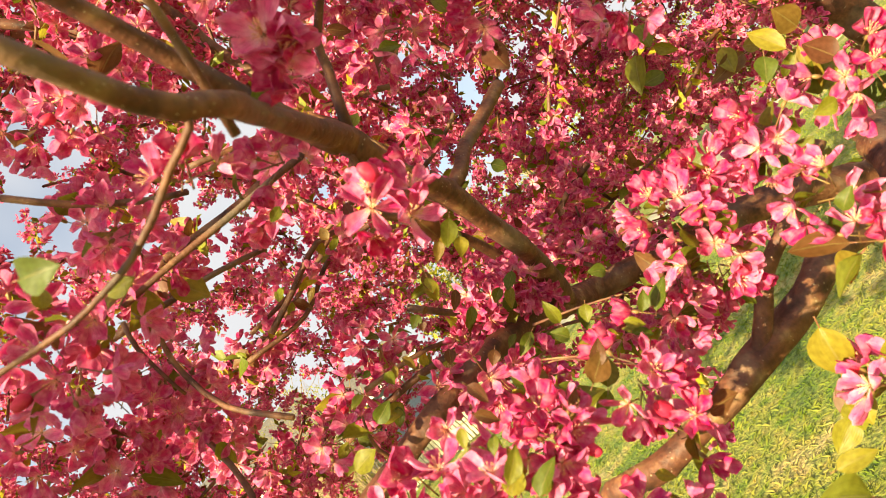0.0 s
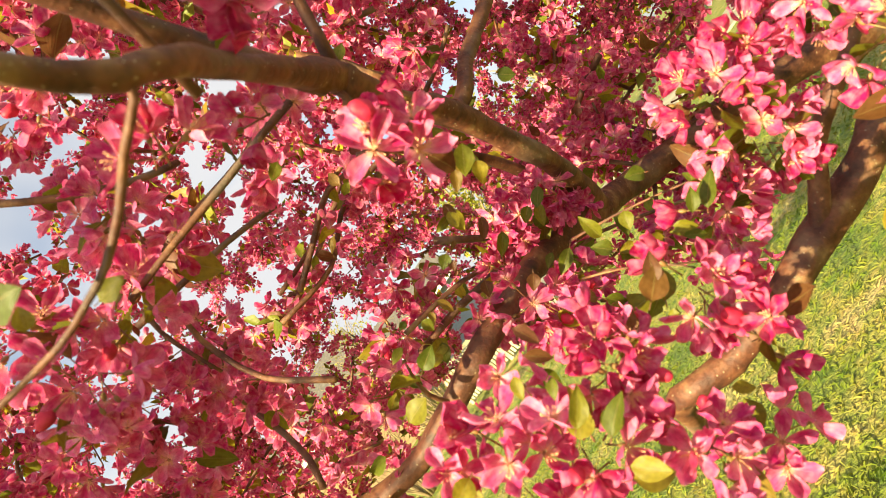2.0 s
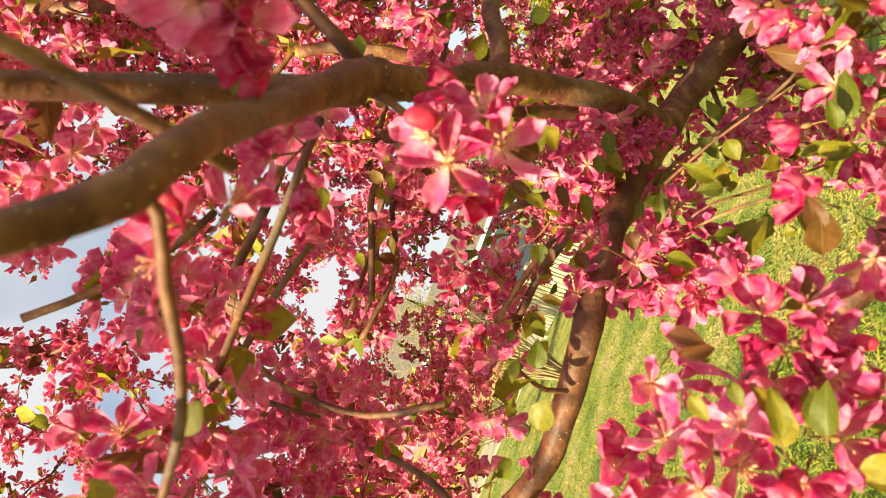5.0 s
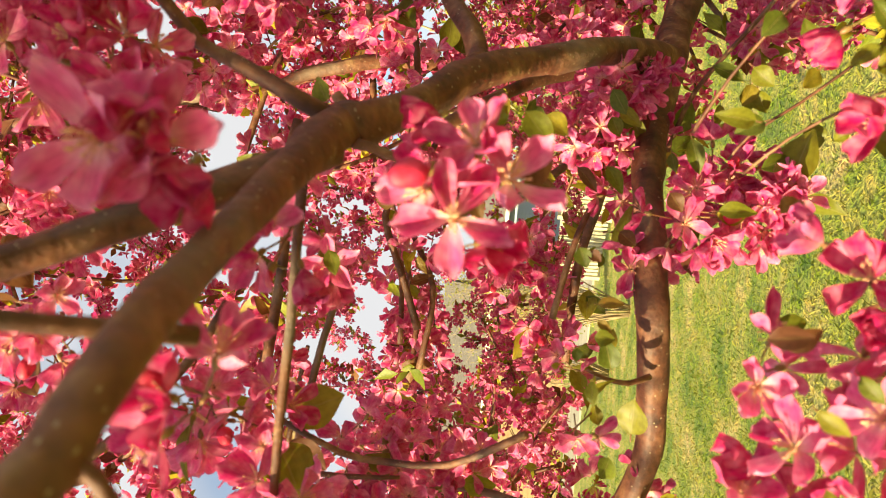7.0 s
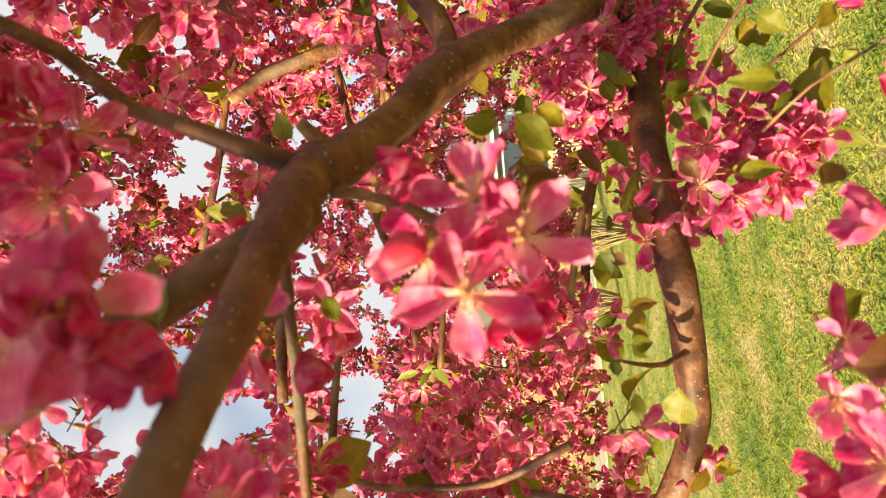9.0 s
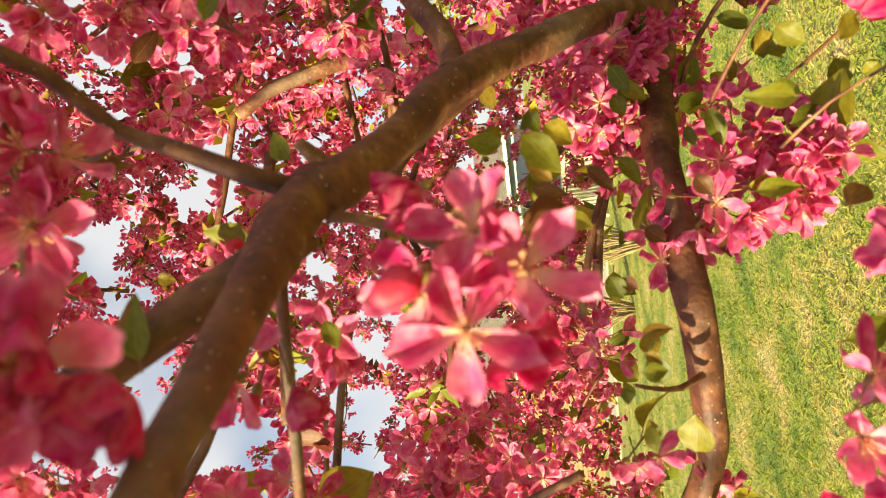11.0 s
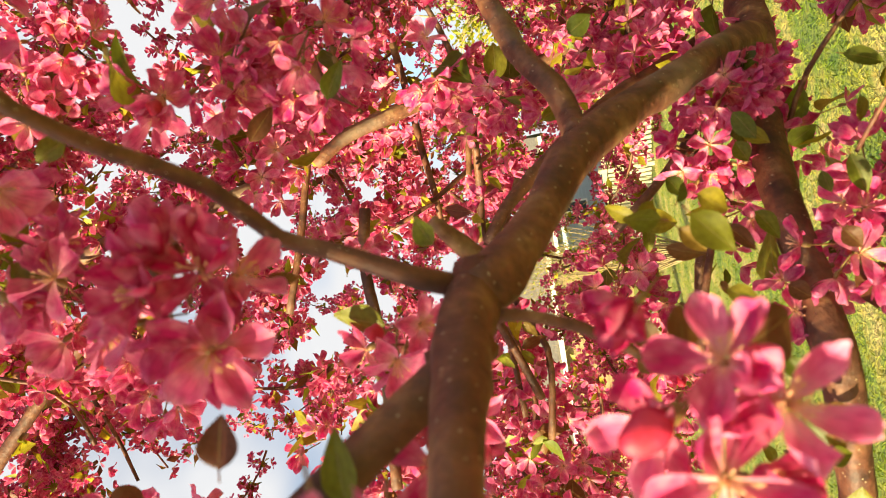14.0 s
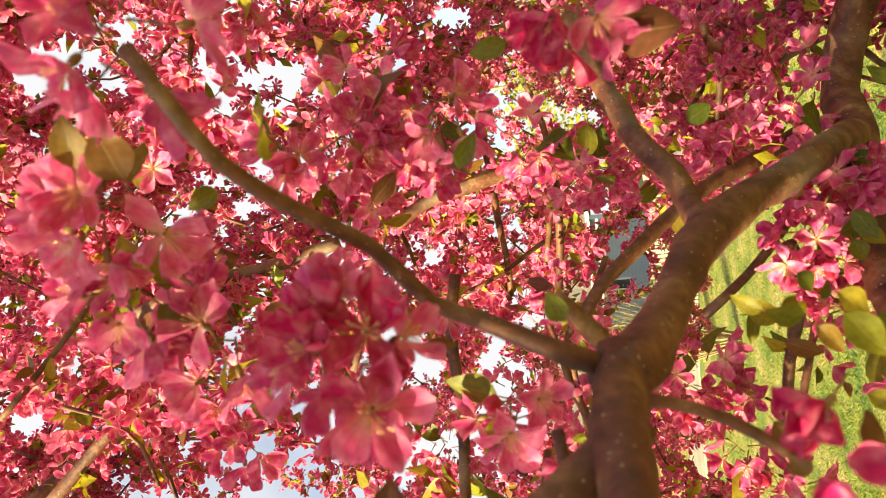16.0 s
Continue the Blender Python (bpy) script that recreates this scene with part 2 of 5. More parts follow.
def mesh_of(name, bm, mats, smooth=True):
    me = bpy.data.meshes.new(name)
    bm.to_mesh(me)
    bm.free()
    for m in (mats if isinstance(mats, (list, tuple)) else [mats]):
        me.materials.append(m)
    if smooth:
        me.shade_smooth()
    return me


def part(name, data, mats, parent, label="", m=None, smooth=True):
    """One mesh object under a thing or a part; data is a bmesh or a mesh."""
    me = mesh_of(name, data, mats, smooth) if isinstance(data, bmesh.types.BMesh) else data
    ob = new(name, me)
    ob.parent = parent
    if m is not None:
        ob.matrix_local = m
    if label:
        tagged(ob, label)
    return ob


def box(bm, x0, x1, y0, y1, z0, z1, mat=0):
    v = [bm.verts.new(p) for p in ((x0, y0, z0), (x1, y0, z0), (x1, y1, z0), (x0, y1, z0), (x0, y0, z1), (x1, y0, z1), (x1, y1, z1), (x0, y1, z1))]
    for q in ((3, 2, 1, 0), (4, 5, 6, 7), (0, 1, 5, 4), (1, 2, 6, 5), (2, 3, 7, 6), (3, 0, 4, 7)):
        bm.faces.new([v[i] for i in q]).material_index = mat


def spline(pts, radii, step):
    """Points and radii along a Catmull-Rom curve."""
    p = [Vector(q) for q in pts]
    p = [p[0] * 2 - p[1]] + p + [p[-1] * 2 - p[-2]]
    r = [radii[0]] + list(radii) + [radii[-1]]
    out = []
    for i in range(1, len(p) - 2):
        n = max(2, int((p[i + 1] - p[i]).length / step))
        for k in range(n):
            t = k / n
            a, b, c, d = p[i - 1], p[i], p[i + 1], p[i + 2]
            out.append((0.5 * (2 * b + (c - a) * t + (2 * a - 5 * b + 4 * c - d) * t * t + (3 * b - a - 3 * c + d) * t ** 3), r[i] + (r[i + 1] - r[i]) * t))
    out.append((p[-2], r[-2]))
    return out


def tube(bm, line, sides=10, rough=0.06, seed=0.0):
    """A rough round tube along (point, radius) pairs, with closed ends."""
    uvl = bm.loops.layers.uv.verify()
    rings, side, run, lengths = [], None, 0.0, []
    for i, (p, r) in enumerate(line):
        d = (line[min(i + 1, len(line) - 1)][0] - line[max(i - 1, 0)][0]).normalized()
        if side is None:
            side = d.orthogonal().normalized()
        side = (side - d * side.dot(d)).normalized()
        up = d.cross(side)
        if i:
            run += (p - line[i - 1][0]).length
        lengths.append(run)
        ring = []
        for k in range(sides):
            a = math.tau * k / sides
            q = side * math.cos(a) + up * math.sin(a)
            w = 1 + rough * 0.6 * noise.noise(p * 34 + q * 2.6 + Vector((seed, 0, 0))) + rough * 1.5 * noise.noise(p * 15 + q * 1.3 + Vector((0, seed, 0)))
            w += max(0.0, noise.noise(p * 21 + q * 0.9 + Vector((0, 0, seed))) - 0.34) * 6 * rough
            ring.append(bm.verts.new(p + q * r * w))
        rings.append(ring)
    for i in range(len(rings) - 1):
        for k in range(sides):
            f = bm.faces.new((rings[i][k], rings[i][(k + 1) % sides], rings[i + 1][(k + 1) % sides], rings[i + 1][k]))
            for loop, (u, v) in zip(f.loops, ((k, i), (k + 1, i), (k + 1, i + 1), (k, i + 1))):
                loop[uvl].uv = (u / sides, lengths[v])
    bm.faces.new(list(reversed(rings[0])))
    bm.faces.new(rings[-1])


def petal_grid(length, width, cup, curl, twist, nu, nv, r):
    """Points, faces and UVs of one petal: base at the origin, along +y, its inner face to +z."""
    pts, uvs = [], []
    ph, notch = r.uniform(0, 6.3), r.choice((0, 0, -1.0, 0.8))
    for j in range(nv + 1):
        v = 1 - (1 - j / nv) ** 1.7
        w = width * 0.5 * max(0.16 if v < 0.5 else 0.30 + 0.25 / nu, 1.17 * v ** 0.62 * math.sqrt(max(0.0, 1 - v ** 4.5)))
        for i in range(nu + 1):
            u = i / nu * 2 - 1
            x = u * w
            y = length * (v * (1 - 0.10 * u * u * v) + 0.025 * notch * math.cos(u * 3.1) * v ** 6)
            z = cup * (u * u) * w * 1.3 + length * (curl * v * v - 0.06 * math.sin(v * 3.1)) + 0.0012 * math.sin(ph + u * 3.4 + v * 5.5) * v
            z += 0.0011 * math.sin(ph * 2.3 + u * 6.5) * v * v * abs(u)
            z += twist * u * w * v
            pts.append((x, y, z))
            uvs.append((i / nu, v))
    faces = [(j * (nu + 1) + i, j * (nu + 1) + i + 1, (j + 1) * (nu + 1) + i + 1, (j + 1) * (nu + 1) + i) for j in range(nv) for i in range(nu)]
    return np.array(pts), faces, uvs


def leaf_grid(length, width, fold, droop, nu, nv, r):
    """One leaf with a short stalk side at the origin, along +y."""
    pts, uvs = [], []
    ph = r.uniform(0, 6.3)
    for j in range(nv + 1):
        v = j / nv
        w = width * 0.5 * max(0.03, math.sin(math.pi * v ** 0.82)) ** 0.85
        for i in range(nu + 1):
            u = i / nu * 2 - 1
            pts.append((u * w, length * v, abs(u) * w * fold - droop * length * v * v + 0.0012 * math.sin(ph + 9 * v + 2 * u) * abs(u)))
            uvs.append((i / nu, v))
    faces = [(j * (nu + 1) + i, j * (nu + 1) + i + 1, (j + 1) * (nu + 1) + i + 1, (j + 1) * (nu + 1) + i) for j in range(nv) for i in range(nu)]
    return np.array(pts), faces, uvs


def add_grid(bm, grid, m, mat=0):
    pts, faces, uvs = grid
    uvl = bm.loops.layers.uv.verify()
    v = [bm.verts.new(m @ Vector(p)) for p in pts]
    for q in faces:
        f = bm.faces.new([v[i] for i in q])
        f.material_index = mat
        for loop, i in zip(f.loops, q):
            loop[uvl].uv = uvs[i]


def spike(bm, a, b, r0, r1, mat=0, sides=3):
    d = b - a
    s = d.orthogonal().normalized()
    u = d.normalized().cross(s)
    rings = []
    for p, r in ((a, r0), (b, r1)):
        rings.append([bm.verts.new(p + (s * math.cos(math.tau * k / sides) + u * math.sin(math.tau * k / sides)) * r) for k in range(sides)])
    for k in range(sides):
        bm.faces.new((rings[0][k], rings[0][(k + 1) % sides], rings[1][(k + 1) % sides], rings[1][k])).material_index = mat
    bm.faces.new(rings[1]).material_index = mat


def blob(bm, centre, r, axis, long=1.3, mat=0, seg=7, rings=5, fold=0.0):
    """A small bud: an egg with its axis along axis."""
    q = axis.to_track_quat("Z", "Y").to_matrix()
    rows = []
    for j in range(rings + 1):
        a = math.pi * j / rings
        rr, z = r * math.sin(a) * (1.06 if j < rings / 2 else 0.94), -r * long * math.cos(a)
        rows.append([bm.verts.new(centre + q @ (Vector((math.cos(math.tau * k / seg), math.sin(math.tau * k / seg), 0)) * rr * (1 + fold * math.sin(3 * math.tau * k / seg + 2.4 * a)) + Vector((0, 0, z)))) for k in range(seg)] if 0 < j < rings else [bm.verts.new(centre + q @ Vector((0, 0, z)))])
    for j in range(rings):
        a, b = rows[j], rows[j + 1]
        for k in range(seg):
            k2 = (k + 1) % seg
            f = [a[0], b[k2], b[k]] if len(a) == 1 else ([a[k], a[k2], b[0]] if len(b) == 1 else [a[k], a[k2], b[k2], b[k]])
            bm.faces.new(f).material_index = mat


def facing(axis, spin):
    """A turn that takes +z to axis."""
    return axis.normalized().to_track_quat("Z", "Y").to_matrix().to_4x4() @ Matrix.Rotation(spin, 4, "Z")


def wander(r, amount=1.0):
    while True:
        v = Vector((r.uniform(-1, 1), r.uniform(-1, 1), r.uniform(-1, 1)))
        if 0.05 < v.length < 1:
            return v.normalized() * amount


# shared petals, stamens, flowers, leaves and buds
petal_meshes = []
for k in range(14):
    bm = bmesh.new()
    add_grid(bm, petal_grid(rng.uniform(0.0195, 0.0235), rng.uniform(0.0130, 0.0165), rng.uniform(0.25, 0.9), rng.uniform(-0.25, 0.4), rng.uniform(-0.3, 0.3), 8, 10, rng), Matrix())
    petal_meshes.append(mesh_of("petal", bm, PETAL))


crimson_meshes = []
for k in range(4):
    bm = bmesh.new()
    add_grid(bm, petal_grid(rng.uniform(0.018, 0.021), rng.uniform(0.0130, 0.0155), rng.uniform(0.7, 1.2), rng.uniform(0.1, 0.5), rng.uniform(-0.3, 0.3), 8, 10, rng), Matrix())
    crimson_meshes.append(mesh_of("petal", bm, PETAL_CRIMSON))


def petal_turn(k, r, open_=0.25):
    a = math.tau * k / 5 + r.uniform(-0.16, 0.16)
    return Matrix.Rotation(a, 4, "Z") @ Matrix.Translation((0, 0.0018, 0.0004)) @ Matrix.Rotation(open_ + r.uniform(-0.3, 0.45), 4, "X") @ Matrix.Rotation(r.uniform(-0.45, 0.45), 4, "Y")


def stamen_tuft(bm, r, count, mat=0, tip=0):
    for _ in range(count):
        d = Vector((r.uniform(-0.75, 0.75), r.uniform(-0.75, 0.75), 1)).normalized()
        a, b = d * 0.001, d * r.uniform(0.0075, 0.0105)
        spike(bm, a, b, 0.00026, 0.0002, mat)
        spike(bm, b - d * 0.0005, b + d * 0.0012, 0.0006, 0.0004, tip)


stamen_meshes = []
for k in range(3):
    bm = bmesh.new()
    stamen_tuft(bm, rng, 16)
    stamen_meshes.append(mesh_of("stamen_tuft", bm, STAMEN))


def calyx(bm, r, mat=0, long=0.024):
    """The green-red cup under a flower and its thin stalk."""
    blob(bm, Vector((0, 0, -0.003)), 0.0023, Vector((0, 0, 1)), 1.7, mat, 6, 4)
    bend = Vector((r.uniform(-0.3, 0.3), r.uniform(-0.3, 0.3), -1)).normalized()
    spike(bm, Vector((0, 0, -0.005)), bend * long, 0.0006, 0.0007, mat, 4)


calyx_meshes = []
for k in range(4):
    bm = bmesh.new()
    calyx(bm, rng)
    calyx_meshes.append(mesh_of("flower", bm, STALK))

flower_meshes = []
for k in range(10):
    bm = bmesh.new()
    for i in range(5):
        add_grid(bm, petal_grid(rng.uniform(0.0195, 0.0235), rng.uniform(0.0140, 0.0172), rng.uniform(0.3, 1.0), rng.uniform(-0.3, 0.4), rng.uniform(-0.4, 0.4), 4, 6, rng), petal_turn(i, rng, rng.uniform(0.1, 0.55)))
    stamen_tuft(bm, rng, 10, 1, 1)
    calyx(bm, rng, 2)
    flower_meshes.append(mesh_of("flower", bm, [PETAL, STAMEN, STALK]))

leaf_meshes, green_leaf_meshes = [], []
for k in range(8):
    bm = bmesh.new()
    add_grid(bm, leaf_grid(rng.uniform(0.032, 0.046), rng.uniform(0.021, 0.029), rng.uniform(0.05, 0.45), rng.uniform(-0.1, 0.4), 6, 8, rng), Matrix.Translation((0, 0.008, 0)))
    spike(bm, Vector((0, 0, 0)), Vector((0, 0.0085, 0)), 0.0007, 0.0006, 1, 4)
    leaf_meshes.append(mesh_of("leaf", bm, [LEAF, STALK]))
    green = leaf_meshes[-1].copy()
    green.materials[0] = LEAF_GREEN
    green_leaf_meshes.append(green)

bud_meshes = []
for k in range(3):
    bm = bmesh.new()
    blob(bm, Vector((0, 0, 0.003)), rng.uniform(0.0036, 0.0048), Vector((0, 0, 1)), 1.45, 0, 18, 9, 0.10)
    blob(bm, Vector((0, 0, -0.003)), 0.0026, Vector((0, 0, 1)), 1.4, 1, 6, 4)
    spike(bm, Vector((0, 0, -0.005)), Vector((0.002, 0.001, -0.026)), 0.0006, 0.0007, 1, 4)
    bud_meshes.append(mesh_of("bud", bm, [BUD, STALK]))


# ---- the tree: trunk and boughs ----
TRUNK = Vector((0.95, 1.35, 0.0))
tree = tagged(new("crabapple_tree"), "flowering crabapple tree covered in deep pink blossom, standing on a lawn", "tree")
tree.location = TRUNK
bpy.context.view_layer.update()
wood_lines = []


def branch(name, pts, radii, sides=None, label=""):
    line = spline(pts, radii, 0.012 if max(radii) > 0.006 else 0.018)
    bm = bmesh.new()
    tube(bm, [(p - TRUNK, r) for p, r in line], sides or (14 if max(radii) > 0.009 else 9), 0.13 if max(radii) > 0.006 else 0.10, rng.uniform(0, 50))
    wood_lines.append(line)
    return part(name, bm, BARK, tree, label)


branch("trunk", [(0.97, 1.37, -0.05), (0.95, 1.35, 0.15), (0.93, 1.33, 0.6), (0.86, 1.28, 0.95), (0.72, 1.18, 1.2), (0.66, 1.12, 1.32)], [0.10, 0.078, 0.066, 0.06, 0.048, 0.03], 20)
# unseen limb, added to carry the light-blocking clusters behind the eye
branch("limb", [(0.90, 1.31, 0.8), (0.80, 1.22, 1.35), (0.62, 1.0, 2.0), (0.35, 0.62, 2.52), (-0.1, 0.0, 2.66), (-0.55, -0.45, 2.5), (-1.0, -0.85, 2.42), (-1.3, -1.15, 2.5)], [0.05, 0.034, 0.026, 0.021, 0.016, 0.012, 0.008, 0.004], 12)
branch("bough", [(0.013, 0.482, 1.749), (0.007, 0.448, 1.751), (-0.001, 0.404, 1.750), (-0.005, 0.374, 1.748), (-0.009, 0.348, 1.746), (-0.012, 0.326, 1.744), (-0.015, 0.300, 1.740), (-0.018, 0.274, 1.736), (-0.021, 0.262, 1.735), (-0.025, 0.253, 1.735), (-0.029, 0.246, 1.735), (-0.037, 0.231, 1.742), (-0.041, 0.211, 1.747), (-0.047, 0.189, 1.757), (-0.060, 0.172, 1.783)], [0.0108, 0.0100, 0.0082, 0.0070, 0.0064, 0.0060, 0.0056, 0.0055, 0.0054, 0.0053, 0.0052, 0.0047, 0.0044, 0.0042, 0.0038])
branch("bough", [(0.010, 0.468, 1.752), (0.014, 0.500, 1.737), (0.022, 0.542, 1.722), (0.037, 0.592, 1.702), (0.048, 0.652, 1.667), (0.056, 0.699, 1.629), (0.062, 0.760, 1.596), (0.063, 0.835, 1.560), (0.064, 0.900, 1.532)], [0.0112, 0.0112, 0.0098, 0.0118, 0.0106, 0.0108, 0.0116, 0.0125, 0.0130])
branch("limb", [(0.700, 1.200, 1.200), (0.400, 1.050, 1.400), (0.134, 1.031, 1.500), (0.065, 0.906, 1.530), (-0.011, 0.779, 1.561), (-0.069, 0.691, 1.570), (-0.126, 0.642, 1.568), (-0.183, 0.650, 1.560), (-0.239, 0.655, 1.557), (-0.292, 0.658, 1.569), (-0.345, 0.664, 1.592), (-0.475, 0.701, 1.653)], [0.0300, 0.0230, 0.0185, 0.0165, 0.0130, 0.0120, 0.0115, 0.0112, 0.0110, 0.0106, 0.0100, 0.0090])
branch("limb", [(-0.130, 0.900, 1.250), (-0.080, 0.760, 1.330), (-0.061, 0.687, 1.390), (-0.040, 0.661, 1.397), (-0.000, 0.657, 1.387), (0.057, 0.646, 1.389), (0.123, 0.646, 1.392), (0.168, 0.645, 1.396), (0.211, 0.654, 1.403), (0.266, 0.685, 1.402), (0.395, 0.779, 1.366), (0.550, 1.000, 1.380), (0.740, 1.150, 1.150)], [0.0040, 0.0080, 0.0119, 0.0121, 0.0127, 0.0132, 0.0139, 0.0146, 0.0156, 0.0171, 0.0202, 0.0220, 0.0260])
branch("branch", [(0.123, 0.646, 1.392), (0.154, 0.638, 1.419), (0.183, 0.630, 1.446), (0.221, 0.618, 1.463), (0.248, 0.617, 1.470), (0.294, 0.614, 1.492)], [0.0091, 0.0083, 0.0076, 0.0068, 0.0061, 0.0054])
branch("bough", [(0.003, 0.444, 1.746), (-0.004, 0.423, 1.763), (-0.015, 0.390, 1.789), (-0.027, 0.349, 1.821), (-0.040, 0.303, 1.855), (-0.056, 0.250, 1.897), (-0.085, 0.200, 1.960)], [0.0075, 0.0074, 0.0066, 0.0058, 0.0052, 0.0046, 0.0040])
branch("twig", [(-0.029, 0.249, 1.735), (-0.032, 0.248, 1.728), (-0.050, 0.254, 1.725), (-0.068, 0.262, 1.721), (-0.090, 0.269, 1.718), (-0.110, 0.274, 1.719), (-0.132, 0.279, 1.722), (-0.171, 0.288, 1.734), (-0.195, 0.287, 1.738)], [0.0018, 0.0017, 0.0017, 0.0016, 0.0016, 0.0015, 0.0015, 0.0014, 0.0013])
branch("branch", [(0.012, 0.475, 1.752), (0.022, 0.463, 1.767), (0.029, 0.462, 1.780), (0.038, 0.461, 1.797), (0.046, 0.460, 1.814), (0.070, 0.452, 1.831), (0.087, 0.436, 1.850), (0.106, 0.412, 1.861), (0.127, 0.405, 1.871), (0.142, 0.407, 1.881)], [0.0046, 0.0042, 0.0038, 0.0035, 0.0033, 0.0031, 0.0029, 0.0026, 0.0025, 0.0024])
branch("branch", [(0.042, 0.600, 1.702), (0.050, 0.641, 1.704), (0.067, 0.654, 1.711), (0.093, 0.688, 1.730), (0.138, 0.737, 1.749), (0.179, 0.765, 1.765)], [0.0078, 0.0075, 0.0072, 0.0073, 0.0075, 0.0074])
branch("branch", [(0.004, 0.462, 1.742), (0.002, 0.465, 1.733), (-0.006, 0.467, 1.714), (-0.018, 0.468, 1.697), (-0.024, 0.468, 1.690)], [0.0027, 0.0024, 0.0021, 0.0019, 0.0016])
branch("branch", [(-0.042, 0.730, 1.775), (-0.024, 0.742, 1.762), (-0.010, 0.754, 1.746), (0.017, 0.801, 1.703), (0.037, 0.856, 1.659), (0.046, 0.887, 1.625), (0.067, 0.992, 1.546)], [0.0047, 0.0050, 0.0053, 0.0059, 0.0067, 0.0073, 0.0086])
branch("branch", [(0.012, 1.149, 2.036), (0.026, 1.129, 1.985), (0.046, 1.122, 1.925), (0.053, 1.159, 1.832), (0.066, 1.262, 1.730), (0.090, 1.281, 1.646), (0.123, 1.306, 1.545), (0.620, 1.130, 1.300)], [0.0054, 0.0058, 0.0062, 0.0069, 0.0081, 0.0086, 0.0092, 0.0098])
branch("branch", [(-0.051, 0.898, 2.288), (-0.021, 0.901, 2.210), (-0.016, 0.919, 2.141), (-0.004, 0.936, 2.081), (0.004, 0.946, 2.045)], [0.0085, 0.0081, 0.0080, 0.0078, 0.0076])
branch("branch", [(-0.250, 0.837, 2.403), (-0.187, 0.863, 2.339), (-0.141, 0.883, 2.290), (-0.103, 0.902, 2.236), (-0.077, 0.967, 2.201)], [0.0078, 0.0075, 0.0072, 0.0069, 0.0069])
branch("branch", [(0.007, 1.030, 2.003), (0.032, 1.044, 1.960), (0.046, 1.062, 1.897), (0.054, 1.086, 1.850), (0.051, 1.147, 1.768)], [0.0083, 0.0085, 0.0087, 0.0090, 0.0096])
branch("twig", [(0.130, 1.151, 1.905), (0.058, 1.151, 1.899), (-0.009, 1.142, 1.894), (-0.069, 1.125, 1.885), (-0.117, 1.131, 1.886)], [0.0051, 0.0049, 0.0046, 0.0042, 0.0039])
branch("twig", [(0.075, 1.042, 1.808), (0.019, 1.025, 1.812), (-0.049, 1.003, 1.821)], [0.0039, 0.0036, 0.0033])
branch("twig", [(0.140, 1.143, 1.981), (0.081, 1.121, 2.009), (0.007, 1.094, 2.035), (-0.089, 1.062, 2.060), (-0.177, 1.031, 2.088)], [0.0051, 0.0051, 0.0051, 0.0051, 0.0051])
branch("twig", [(-0.021, 0.494, 1.777), (-0.048, 0.467, 1.771), (-0.082, 0.449, 1.768), (-0.130, 0.437, 1.770), (-0.167, 0.428, 1.770)], [0.0029, 0.0026, 0.0024, 0.0023, 0.0022])
branch("twig", [(-0.314, 0.724, 1.873), (-0.256, 0.743, 1.868), (-0.213, 0.736, 1.856)], [0.0025, 0.0023, 0.0020])
branch("twig", [(-0.247, 0.838, 1.613), (-0.189, 0.853, 1.611), (-0.129, 0.858, 1.605), (-0.088, 0.860, 1.595), (-0.057, 0.847, 1.593), (-0.018, 0.834, 1.606)], [0.0041, 0.0046, 0.0050, 0.0054, 0.0057, 0.0059])
branch("twig", [(-0.165, 0.626, 1.568), (-0.166, 0.613, 1.585), (-0.159, 0.602, 1.602), (-0.150, 0.592, 1.615)], [0.0024, 0.0020, 0.0015, 0.0011])
branch("twig", [(-0.012, 0.655, 1.528), (0.006, 0.651, 1.517), (0.028, 0.651, 1.489), (0.049, 0.651, 1.465), (0.070, 0.649, 1.443)], [0.0010, 0.0010, 0.0010, 0.0010, 0.0009])
branch("twig", [(0.007, 0.618, 1.562), (0.043, 0.606, 1.546), (0.077, 0.583, 1.528), (0.103, 0.569, 1.512)], [0.0012, 0.0010, 0.0009, 0.0007])
branch("twig", [(-0.011, 0.564, 1.543), (0.011, 0.550, 1.526), (0.030, 0.524, 1.508), (0.039, 0.527, 1.490)], [0.0009, 0.0008, 0.0007, 0.0007])
branch("twig", [(-0.022, 0.811, 1.541), (0.034, 0.792, 1.526), (0.107, 0.777, 1.477), (0.144, 0.779, 1.461)], [0.0023, 0.0020, 0.0018, 0.0016])
branch("twig", [(-0.209, 0.675, 1.872), (-0.161, 0.715, 1.877), (-0.111, 0.735, 1.876), (-0.051, 0.754, 1.882), (-0.009, 0.775, 1.877)], [0.0046, 0.0047, 0.0047, 0.0046, 0.0046])
branch("twig", [(-0.193, 0.470, 1.910), (-0.166, 0.493, 1.879), (-0.133, 0.526, 1.855), (-0.112, 0.557, 1.850)], [0.0029, 0.0028, 0.0028, 0.0028])
branch("twig", [(-0.261, 0.600, 1.825), (-0.214, 0.620, 1.819), (-0.166, 0.641, 1.812), (-0.122, 0.682, 1.805)], [0.0030, 0.0030, 0.0029, 0.0029])
branch("twig", [(-0.204, 0.580, 1.823), (-0.226, 0.584, 1.782), (-0.232, 0.588, 1.750), (-0.220, 0.573, 1.703), (-0.178, 0.548, 1.653)], [0.0022, 0.0024, 0.0026, 0.0027, 0.0027])
branch("twig", [(-0.206, 0.788, 1.762), (-0.150, 0.786, 1.779), (-0.094, 0.784, 1.796), (-0.053, 0.785, 1.781)], [0.0039, 0.0037, 0.0035, 0.0033])
